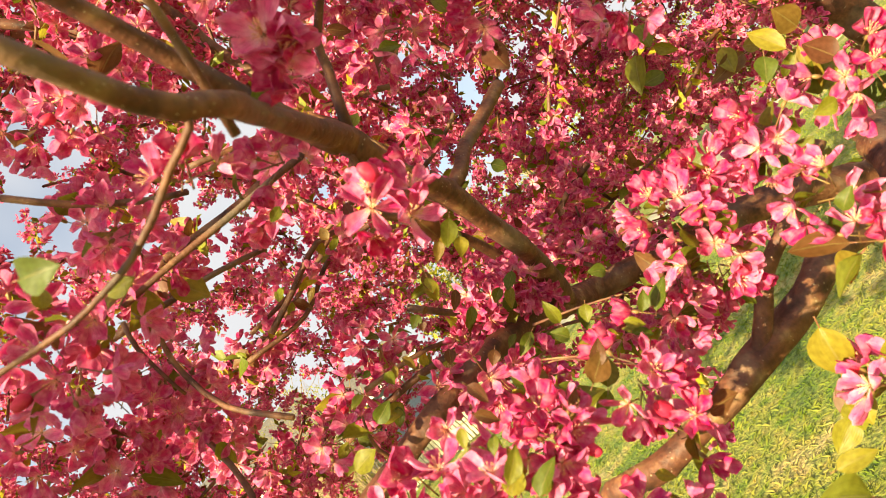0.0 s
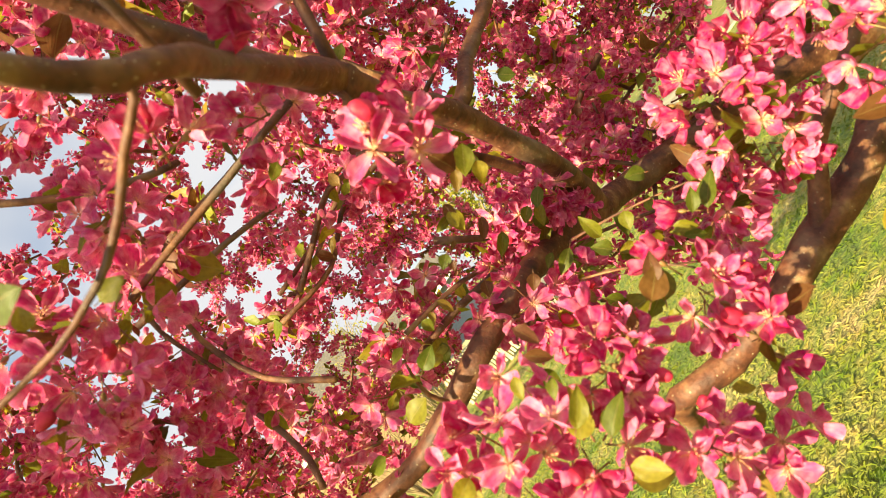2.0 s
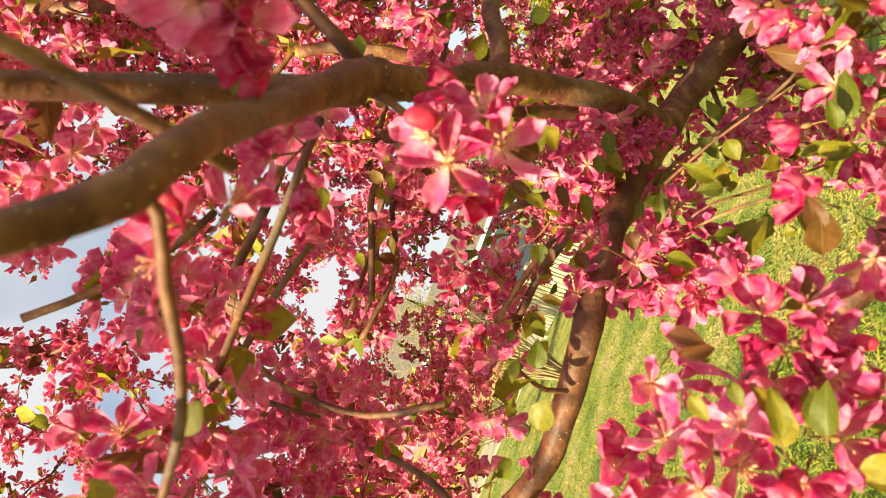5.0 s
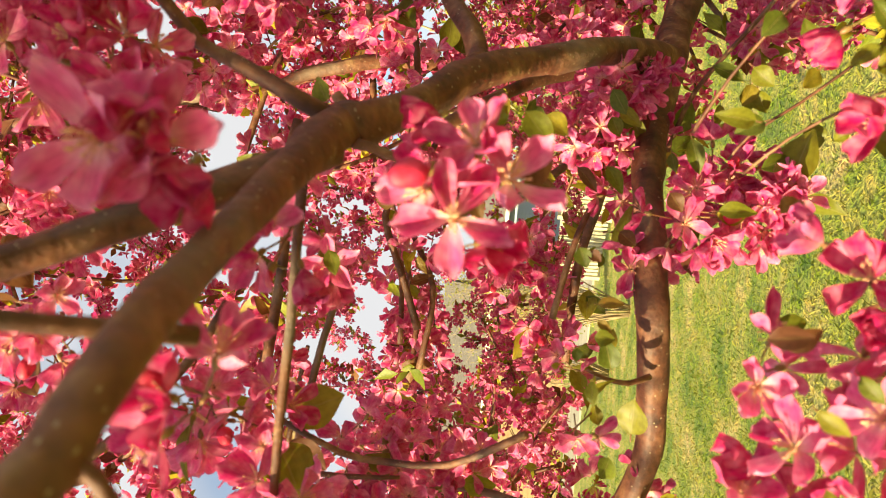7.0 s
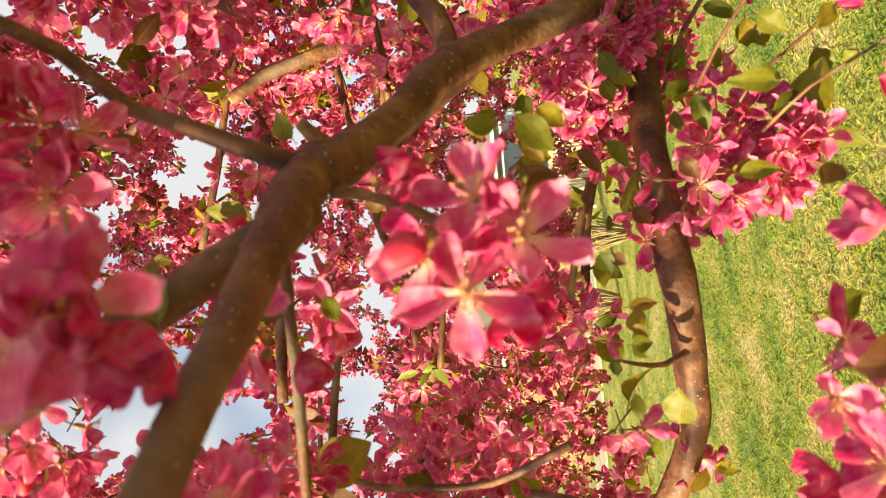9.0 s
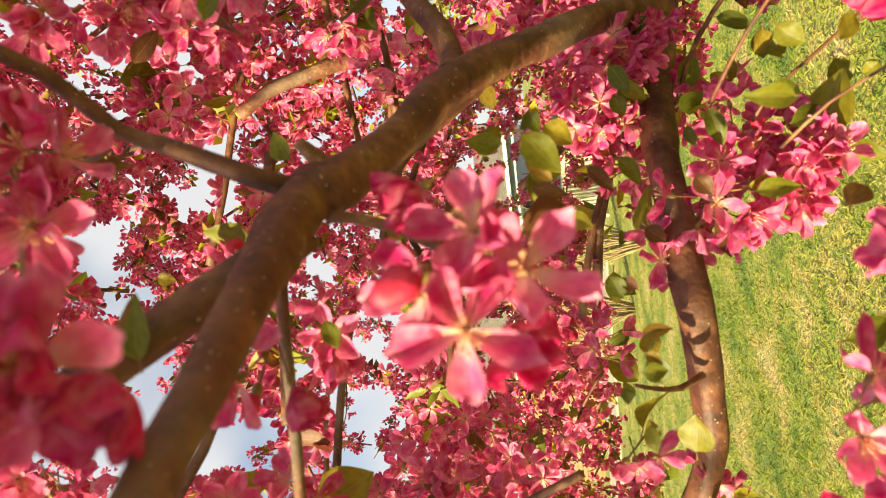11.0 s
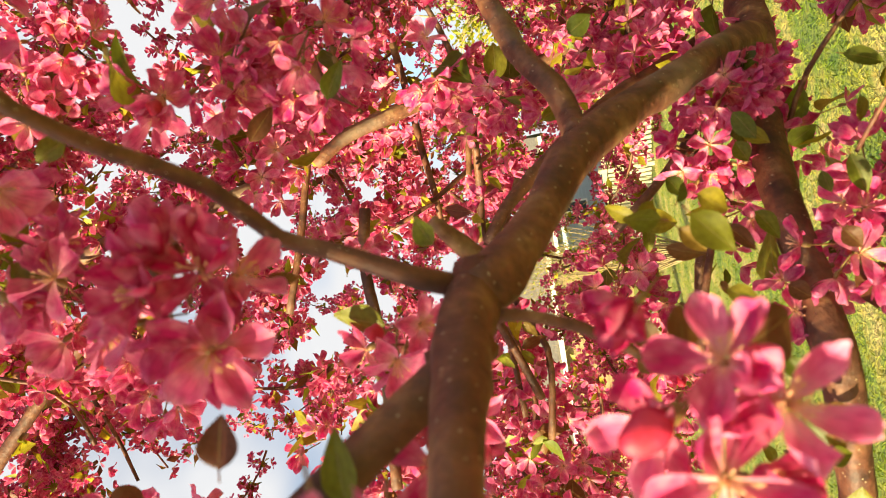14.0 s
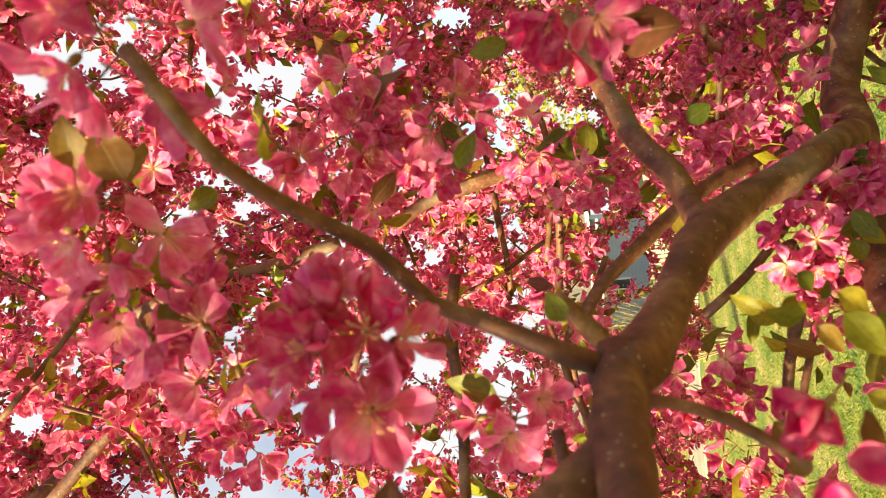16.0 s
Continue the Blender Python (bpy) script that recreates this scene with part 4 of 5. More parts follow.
set_leaf(Vector((0.002, 0.569, 1.678)), Vector((0.433, 0.012, 0.901)), 0.39, shown=True)
set_leaf(Vector((0.019, 0.542, 1.659)), Vector((-0.537, -0.116, -0.835)), 0.44, shown=True)
set_leaf(Vector((0.006, 0.540, 1.668)), Vector((-0.693, -0.143, -0.706)), 0.43, shown=True)
set_leaf(Vector((-0.015, 0.624, 1.615)), Vector((-0.744, -0.242, -0.623)), 0.46, shown=True)
set_leaf(Vector((-0.007, 0.658, 1.566)), Vector((-0.961, -0.210, -0.179)), 0.36, shown=True)
set_leaf(Vector((0.006, 0.638, 1.559)), Vector((-0.927, -0.228, -0.299)), 0.53, shown=True)
set_leaf(Vector((-0.029, 0.615, 1.574)), Vector((-0.742, -0.327, -0.585)), 0.44, shown=True)
set_leaf(Vector((-0.037, 0.585, 1.552)), Vector((0.157, -0.275, -0.949)), 0.47, shown=True)
set_leaf(Vector((-0.057, 0.613, 1.604)), Vector((-0.556, -0.309, -0.772)), 0.43, shown=True)
set_leaf(Vector((-0.078, 0.510, 1.624)), Vector((0.180, -0.073, -0.981)), 0.30, shown=True)
set_leaf(Vector((-0.085, 0.507, 1.623)), Vector((-0.447, -0.360, -0.819)), 0.24, shown=True)
set_leaf(Vector((-0.094, 0.503, 1.625)), Vector((0.076, -0.120, -0.990)), 0.31, shown=True)
set_leaf(Vector((-0.098, 0.501, 1.631)), Vector((-0.865, -0.501, 0.008)), 0.22, shown=True)
set_leaf(Vector((-0.111, 0.492, 1.623)), Vector((-0.835, -0.550, -0.021)), 0.32, shown=True)
set_leaf(Vector((-0.117, 0.515, 1.644)), Vector((0.142, 0.007, -0.990)), 0.15, shown=True)
set_leaf(Vector((-0.126, 0.478, 1.598)), Vector((-0.156, -0.373, -0.915)), 0.36, shown=True)
set_leaf(Vector((-0.051, 0.441, 1.569)), Vector((-0.107, -0.461, -0.881)), 0.36, shown=True)
set_leaf(Vector((-0.064, 0.447, 1.572)), Vector((-0.525, -0.570, -0.632)), 0.31, shown=True)
set_leaf(Vector((-0.047, 0.503, 1.631)), Vector((-0.494, -0.300, -0.816)), 0.23, shown=True)
set_leaf(Vector((-0.044, 0.504, 1.635)), Vector((-0.857, -0.377, -0.351)), 0.32, shown=True)
set_leaf(Vector((-0.015, 0.602, 1.635)), Vector((-0.615, -0.374, -0.694)), 0.42, shown=True)
set_leaf(Vector((-0.024, 0.606, 1.667)), Vector((-0.348, -0.273, -0.897)), 0.44, shown=True)
set_leaf(Vector((0.035, 0.670, 1.611)), Vector((-0.803, -0.276, -0.529)), 0.53, shown=True)
set_leaf(Vector((-0.021, 0.503, 1.694)), Vector((-0.705, -0.399, -0.586)), 0.39, shown=True)
set_leaf(Vector((-0.022, 0.528, 1.653)), Vector((-0.400, -0.385, -0.832)), 0.37, shown=True)
set_leaf(Vector((-0.043, 0.594, 1.640)), Vector((-0.846, -0.413, -0.338)), 0.18, shown=True)
set_leaf(Vector((0.093, 0.678, 1.700)), Vector((0.496, -0.065, -0.866)), 0.49, shown=True)
set_leaf(Vector((0.084, 0.574, 1.823)), Vector((0.892, 0.127, -0.434)), 0.46, shown=True)
set_leaf(Vector((0.095, 0.508, 1.917)), Vector((-0.331, -0.562, 0.758)), 0.40, shown=True)
set_leaf(Vector((0.147, 0.691, 1.906)), Vector((-0.715, -0.216, 0.665)), 0.62, shown=True)
set_leaf(Vector((0.030, 0.825, 1.729)), Vector((0.373, 0.028, -0.927)), 0.57, shown=True)

# a pair of open clusters and their leaves by the fork of the bough and the limb
fork = random.Random(9)
for centre, n in ((Vector((0.040, 0.752, 1.590)), 7), (Vector((0.0, 0.776, 1.607)), 7)):
    for _ in range(n):
        d = ((EYE_SIDE - centre).normalized() * 0.6 + to_sun * 0.3 + wander(fork)).normalized()
        set_whole(centre + d * 0.018, d, fork.uniform(0.72, 0.88), fork)
set_leaf(Vector((0.015, 0.775, 1.585)), Vector((-0.836, -0.258, -0.484)), 0.62, fork, shown=True)
set_leaf(Vector((-0.036, 0.806, 1.603)), Vector((-0.113, -0.241, -0.964)), 0.60, fork, shown=True)
set_leaf(Vector((-0.037, 0.700, 1.670)), Vector((0.028, -0.151, -0.988)), 0.64, fork, shown=True)
set_leaf(Vector((-0.033, 0.700, 1.664)), Vector((-0.950, -0.297, -0.094)), 0.45, fork, shown=True)
set_leaf(Vector((0.057, 0.906, 1.535)), Vector((-0.317, 0.214, 0.924)), 0.50, fork, shown=True)

spots = []
for spot in [
    (-0.053, 0.326, 1.751, 3, 0.024),
    (-0.038, 0.416, 1.758, 3, 0.022),
    (0.138, 0.506, 1.758, 4, 0.030),
    (0.209, 0.494, 1.681, 5, 0.030),
    (0.136, 0.477, 1.561, 8, 0.036),
    (0.194, 0.467, 1.555, 9, 0.038),
    (0.159, 0.476, 1.562, 4, 0.025),
    (0.121, 0.511, 1.519, 7, 0.036),
    (0.132, 0.514, 1.493, 5, 0.030),
    (0.099, 0.532, 1.517, 3, 0.020),
    (0.183, 0.432, 1.504, 4, 0.030),
    (0.277, 0.449, 1.540, 9, 0.040),
    (0.180, 0.416, 1.474, 4, 0.030),
    (0.078, 0.494, 1.497, 6, 0.032),
    (0.025, 0.423, 1.498, 6, 0.036),
    (0.022, 0.426, 1.477, 2, 0.028),
    (-0.035, 0.404, 1.535, 5, 0.034),
    (-0.032, 0.392, 1.514, 4, 0.025),
    (-0.079, 0.416, 1.568, 6, 0.032),
    (-0.095, 0.388, 1.548, 6, 0.035),
]:
    spots.append(spot)
for spot in [
    (-0.069, 0.391, 1.517, 4, 0.030),
    (-0.122, 0.406, 1.564, 4, 0.030),
    (-0.032, 0.531, 1.811, 4, 0.030),
    (-0.163, 0.478, 1.832, 7, 0.040),
    (-0.191, 0.523, 1.887, 7, 0.040),
    (-0.163, 0.481, 1.809, 5, 0.035),
    (-0.200, 0.435, 1.769, 7, 0.040),
    (-0.218, 0.386, 1.754, 5, 0.035),
    (-0.249, 0.608, 1.746, 8, 0.045),
    (-0.248, 0.605, 1.774, 7, 0.040),
    (-0.329, 0.744, 1.700, 6, 0.035),
    (-0.359, 0.770, 1.740, 6, 0.040),
    (-0.232, 1.026, 1.884, 7, 0.045),
    (-0.259, 0.967, 1.970, 6, 0.040),
    (-0.212, 0.402, 1.794, 5, 0.035),
    (0.134, 0.443, 1.406, 5, 0.035),
    (0.086, 0.675, 1.868, 6, 0.040),
    (0.077, 0.783, 1.796, 6, 0.040),
    (-0.114, 0.469, 1.917, 6, 0.040),
]:
    spots.append(spot)
for spot in [
    (-0.175, 0.562, 1.984, 6, 0.040),
    (-0.302, 0.564, 1.782, 8, 0.045),
    (-0.306, 0.551, 1.718, 8, 0.045),
    (-0.316, 0.506, 1.767, 7, 0.040),
    (-0.047, 0.685, 1.534, 5, 0.030),
    (0.037, 0.777, 1.590, 9, 0.035),
    (0.001, 0.752, 1.612, 7, 0.032),
    (-0.014, 0.825, 1.517, 5, 0.035),
    (-0.028, 0.672, 1.516, 8, 0.035),
    (-0.072, 0.643, 1.554, 10, 0.036),
    (-0.061, 0.664, 1.502, 6, 0.030),
    (-0.044, 0.661, 1.490, 4, 0.028),
    (-0.095, 0.664, 1.576, 4, 0.028),
    (-0.033, 0.655, 1.483, 3, 0.020),
    (-0.066, 0.452, 1.578, 3, 0.022),
    (-0.182, 0.552, 1.590, 2, 0.018),
    (-0.189, 0.567, 1.615, 2, 0.020),
    (-0.359, 0.805, 1.802, 8, 0.045),
    (-0.371, 0.851, 1.822, 6, 0.040),
    (-0.216, 0.788, 1.634, 6, 0.040),
]:
    spots.append(spot)
for spot in [
    (-0.216, 0.817, 1.652, 5, 0.040),
    (-0.347, 0.824, 1.692, 6, 0.050),
    (-0.357, 0.866, 1.747, 6, 0.050),
    (-0.079, 0.536, 1.771, 3, 0.020),
    (-0.090, 0.530, 1.790, 2, 0.020),
    (-0.252, 0.812, 1.979, 4, 0.040),
    (0.057, 0.803, 1.970, 7, 0.040),
    (0.030, 0.793, 1.978, 6, 0.040),
    (0.031, 0.929, 1.766, 6, 0.040),
    (0.084, 0.812, 1.962, 5, 0.040),
    (-0.080, 0.646, 2.032, 7, 0.040),
    (-0.055, 0.653, 2.041, 4, 0.030),
    (0.084, 0.442, 1.944, 7, 0.036),
    (0.048, 0.458, 1.940, 5, 0.032),
    (0.038, 0.471, 1.920, 5, 0.032),
    (0.144, 0.411, 1.896, 6, 0.034),
    (0.110, 0.605, 1.889, 6, 0.030),
    (0.110, 0.616, 1.844, 5, 0.030),
    (0.107, 0.578, 1.913, 3, 0.020),
    (0.144, 0.663, 1.889, 6, 0.035),
]:
    spots.append(spot)
for spot in [
    (0.144, 0.683, 2.021, 7, 0.040),
    (0.125, 0.670, 2.059, 5, 0.040),
    (0.216, 0.793, 2.046, 7, 0.040),
    (-0.059, 0.754, 1.596, 3, 0.020),
    (-0.143, 0.848, 1.668, 6, 0.040),
    (-0.152, 0.854, 1.639, 4, 0.030),
    (-0.090, 0.807, 2.210, 7, 0.045),
    (-0.076, 0.804, 2.231, 5, 0.040),
    (-0.136, 0.811, 2.163, 7, 0.045),
    (0.031, 0.990, 1.756, 6, 0.040),
    (0.099, 0.890, 1.572, 5, 0.040),
    (0.063, 0.890, 1.634, 5, 0.040),
    (-0.161, 0.868, 1.701, 6, 0.040),
    (-0.083, 0.382, 1.527, 3, 0.030),
    (-0.096, 0.360, 1.503, 3, 0.030),
    (-0.041, 0.392, 1.472, 3, 0.030),
    (-0.045, 0.392, 1.457, 3, 0.030),
    (-0.065, 0.347, 1.468, 3, 0.028),
    (0.010, 0.463, 1.456, 3, 0.030),
]:
    spots.append(spot)
for spot in [
    (-0.021, 0.448, 1.419, 5, 0.030),
]:
    spots.append(spot)


for x, y, z, n, spread in spots:
    n, spread = (round(n * 1.35) if n > 3 else n), spread * 0.74
    centre = Vector((x, y, z))
    if distance_to_path(centre) < 0.09:
        continue
    axis = (EYE_SIDE - centre).normalized() * 0.6 + to_sun * 0.35 + wander(rng, 0.6)
    axis.normalize()
    base = centre - axis * spread * 0.9
    dirs = []
    while len(dirs) < n:
        d = (axis * 0.75 + wander(rng)).normalized()
        if d.dot(axis) > -0.25 and all(d.dot(e) < 0.74 for e in dirs) or rng.random() < 0.06:
            dirs.append(d)
    near = distance_to_path(centre) < 0.36
    for d in dirs:
        p = base + d * spread * rng.uniform(0.85, 1.15)
        if near and count["flower"] < 150:
            set_flower(p, (d + wander(rng, 0.35)).normalized(), rng.uniform(0.70, 0.86), rng.uniform(0.1, 0.75), young=rng.random() < 0.28)
        else:
            set_whole(p, (d + wander(rng, 0.35)).normalized(), rng.uniform(0.70, 0.88))
    for _ in range(0 if distance_to_path(centre) < 0.27 else rng.choice((3, 4, 4, 5)) if x > -0.02 and z < 1.66 and y < 0.6 else rng.choice((1, 1, 2, 2))):
        d = (wander(rng) - axis * 0.1).normalized()
        set_leaf(base + d * spread * 0.25, d, rng.uniform(0.5, 0.8) if near else rng.uniform(0.7, 1.1))
    for _ in range(rng.choice((0, 0, 1, 1))):
        d = (axis + wander(rng)).normalized()
        set_bud(base + d * spread * 1.1, d, rng.uniform(0.8, 1.1))


# ---- the crown's mass: many small branches, each hung with clusters ----
class Mass:
    """Many copies of small shapes, joined into one mesh with a random tone each."""

    def __init__(self):
        self.v, self.f, self.uv, self.t, self.n = [], [], [], [], 0

    def add(self, shape, m, tone, spread=None):
        pts, faces, uvs = shape
        a = np.array(m)
        self.v.append(pts @ a[:3, :3].T + a[:3, 3])
        self.f.append(faces + self.n)
        self.uv.append(uvs)
        tones = np.full(len(pts), tone, dtype=np.float32)
        if spread is not None:
            # each of the five petals a little paler or deeper
            tones = np.clip(tones + np.repeat(spread, len(pts) // 5), 0, 1).astype(np.float32)
        self.t.append(tones)
        self.n += len(pts)

    def build(self, name, mat, parent, label):
        me = bpy.data.meshes.new(name)
        v, f, uv = np.concatenate(self.v), np.concatenate(self.f), np.concatenate(self.uv)
        me.vertices.add(len(v))
        me.vertices.foreach_set("co", v.astype(np.float32).ravel())
        me.loops.add(f.size)
        me.loops.foreach_set("vertex_index", f.astype(np.int32).ravel())
        me.polygons.add(len(f))
        me.polygons.foreach_set("loop_start", np.arange(0, f.size, 4, dtype=np.int32))
        layer = me.uv_layers.new(name="UVMap")
        layer.data.foreach_set("uv", uv[f.ravel()].astype(np.float32).ravel())
        tone = me.attributes.new("tone", "FLOAT", "POINT")
        tone.data.foreach_set("value", np.concatenate(self.t))
        me.materials.append(mat)
        me.update(calc_edges=True)
        me.validate()
        me.shade_smooth()
        return tagged(part(name, me, None, parent), label, kind="stuff")


def joined_grids(grids):
    pts, faces, uvs, n = [], [], [], 0
    for (p, f, u), m in grids:
        a = np.array(m)
        pts.append(p @ a[:3, :3].T + a[:3, 3])
        faces.append(np.array(f) + n)
        uvs.append(np.array(u))
        n += len(p)
    return np.concatenate(pts), np.concatenate(faces), np.concatenate(uvs)


shape_rng = random.Random(21)


def flower_shapes(nu, nv, many):
    r = shape_rng
    return [joined_grids([(petal_grid(r.uniform(0.020, 0.024), r.uniform(0.0145, 0.0180), r.uniform(0.3, 1.0), r.uniform(-0.3, 0.4), r.uniform(-0.4, 0.4), nu, nv, r), petal_turn(i, r, r.uniform(0.05, 0.6))) for i in range(5)]) for _ in range(many)]


def leaf_shapes(nu, nv, many):
    r = shape_rng
    return [joined_grids([(leaf_grid(r.uniform(0.03, 0.046), r.uniform(0.018, 0.026), 0.3, r.uniform(0, 0.4), nu, nv, r), Matrix())]) for _ in range(many)]


mid_flowers, far_flowers, farthest_flowers = flower_shapes(2, 4, 14), flower_shapes(2, 3, 14), flower_shapes(1, 2, 16)
mid_leaves, far_leaves = leaf_shapes(2, 4, 8), leaf_shapes(2, 2, 8)
mass_flowers, mass_leaves = Mass(), Mass()
crown = random.Random(5)

# openings cut along camera sight lines to fit the view: foot, tip, radius at the tip
SIGHT_GAPS = []
for foot, tip, wide in [
    ((0.00, 0.00, 1.60), (-0.99, 3.27, 3.68), 0.08),
    ((0.00, 0.00, 1.60), (-1.63, 3.24, 3.29), 0.09),
    ((0.00, 0.00, 1.60), (-1.95, 3.32, 2.69), 0.11),
    ((0.00, 0.00, 1.60), (-0.72, 3.85, 2.40), 0.06),
    ((0.00, 0.00, 1.60), (-0.52, 3.79, 2.76), 0.04),
    ((0.00, 0.08, 1.63), (-1.82, 3.47, 2.70), 0.10),
    ((0.00, 0.08, 1.63), (-0.18, 3.91, 2.77), 0.04),
    ((0.00, 0.00, 1.60), (-0.07, 3.99, 1.93), 0.05),
    ((0.00, 0.00, 1.60), (0.78, 3.92, 1.44), 0.04),
    ((0.00, 0.00, 1.60), (-0.98, 3.84, 2.14), 0.08),
    ((0.00, 0.00, 1.60), (1.34, 3.76, 1.80), 0.04),
    ((0.00, 0.00, 1.60), (0.13, 3.97, 1.15), 0.06),
    ((0.03, 0.15, 1.66), (-1.77, 3.56, 2.73), 0.15),
    ((0.03, 0.15, 1.66), (-2.03, 3.45, 2.60), 0.11),
]:
    SIGHT_GAPS.append((Vector(foot), Vector(tip), wide))
for foot, tip, wide in [
    ((0.03, 0.15, 1.66), (-1.53, 3.83, 1.94), 0.14),
    ((0.03, 0.15, 1.66), (0.23, 3.69, 3.52), 0.05),
    ((0.03, 0.15, 1.66), (-0.19, 3.90, 3.06), 0.05),
    ((0.03, 0.15, 1.66), (-0.99, 3.38, 3.80), 0.07),
    ((0.03, 0.15, 1.66), (-1.99, 2.93, 3.71), 0.09),
    ((0.06, 0.21, 1.66), (0.11, 4.03, 2.86), 0.05),
    ((0.06, 0.21, 1.66), (-0.30, 3.90, 3.17), 0.05),
    ((0.06, 0.21, 1.66), (-1.76, 3.62, 2.69), 0.11),
    ((0.06, 0.21, 1.66), (0.28, 3.68, 3.64), 0.05),
    ((0.06, 0.21, 1.66), (-0.70, 3.78, 3.31), 0.04),
    ((0.06, 0.21, 1.66), (-0.96, 3.38, 3.89), 0.07),
    ((0.06, 0.21, 1.66), (-1.67, 3.02, 3.92), 0.09),
    ((0.06, 0.21, 1.66), (-1.85, 3.24, 3.46), 0.06),
    ((0.06, 0.21, 1.66), (-0.52, 4.17, 1.75), 0.04),
]:
    SIGHT_GAPS.append((Vector(foot), Vector(tip), wide))
for foot, tip, wide in [
    ((0.10, 0.23, 1.72), (-0.61, 4.17, 1.76), 0.05),
    ((0.10, 0.23, 1.72), (-0.56, 4.14, 1.20), 0.11),
    ((0.10, 0.23, 1.72), (-1.61, 3.66, 2.86), 0.12),
    ((0.10, 0.23, 1.72), (-1.65, 3.13, 3.85), 0.09),
    ((0.10, 0.23, 1.72), (-1.29, 3.88, 2.57), 0.05),
    ((0.10, 0.22, 1.75), (-0.00, 4.17, 2.39), 0.04),
    ((0.10, 0.22, 1.75), (-1.29, 3.89, 2.54), 0.09),
    ((0.10, 0.22, 1.75), (-1.50, 3.82, 2.46), 0.08),
    ((0.10, 0.22, 1.75), (-0.72, 4.14, 1.70), 0.08),
    ((0.10, 0.22, 1.75), (-0.71, 4.13, 1.46), 0.10),
    ((0.10, 0.22, 1.75), (-1.58, 3.42, 3.46), 0.06),
    ((0.10, 0.22, 1.75), (-1.73, 3.68, 2.56), 0.04),
    ((0.10, 0.22, 1.75), (-1.19, 3.94, 1.04), 0.12),
    ((0.10, 0.22, 1.75), (-0.97, 3.47, 3.81), 0.04),
]:
    SIGHT_GAPS.append((Vector(foot), Vector(tip), wide))
for foot, tip, wide in [
    ((0.01, 0.10, 1.65), (-1.13, 3.91, 2.09), 0.07),
    ((0.01, 0.10, 1.65), (-1.30, 3.77, 2.55), 0.05),
    ((0.10, 0.22, 1.74), (-1.34, 3.87, 2.51), 0.09),
    ((0.07, 0.23, 1.68), (-0.72, 4.15, 1.64), 0.06),
    ((0.03, 0.15, 1.66), (-0.81, 4.06, 1.42), 0.07),
    ((0.10, 0.22, 1.74), (-0.71, 4.14, 1.59), 0.07),
    ((0.06, 0.19, 1.67), (-1.57, 3.71, 2.63), 0.17),
    ((0.06, 0.19, 1.67), (-1.86, 3.58, 2.60), 0.18),
    ((0.06, 0.19, 1.67), (-2.09, 3.39, 2.74), 0.16),
    ((0.06, 0.19, 1.67), (-2.13, 3.43, 2.50), 0.14),
    ((0.06, 0.19, 1.67), (-1.81, 3.34, 3.28), 0.10),
    ((0.07, 0.23, 1.68), (-1.82, 3.60, 2.69), 0.10),
]:
    SIGHT_GAPS.append((Vector(foot), Vector(tip), wide))
for foot, tip, wide in [
    ((0.10, 0.23, 1.72), (-0.68, 4.12, 1.22), 0.14),
    ((0.10, 0.23, 1.72), (-0.96, 4.05, 1.21), 0.12),
    ((0.06, 0.21, 1.67), (-1.14, 4.01, 1.32), 0.09),
    ((0.10, 0.22, 1.75), (-0.79, 4.06, 1.04), 0.12),
    ((0.10, 0.23, 1.72), (-0.266, 0.916, 2.459), 0.03),
    ((0.10, 0.23, 1.72), (-0.216, 0.979, 2.419), 0.03),
    ((0.10, 0.23, 1.72), (-0.191, 1.008, 2.397), 0.03),
    ((0.10, 0.23, 1.72), (-0.164, 1.037, 2.373), 0.03),
    ((0.10, 0.23, 1.72), (-0.104, 1.082, 2.336), 0.03),
]:
    SIGHT_GAPS.append((Vector(foot), Vector(tip), wide))
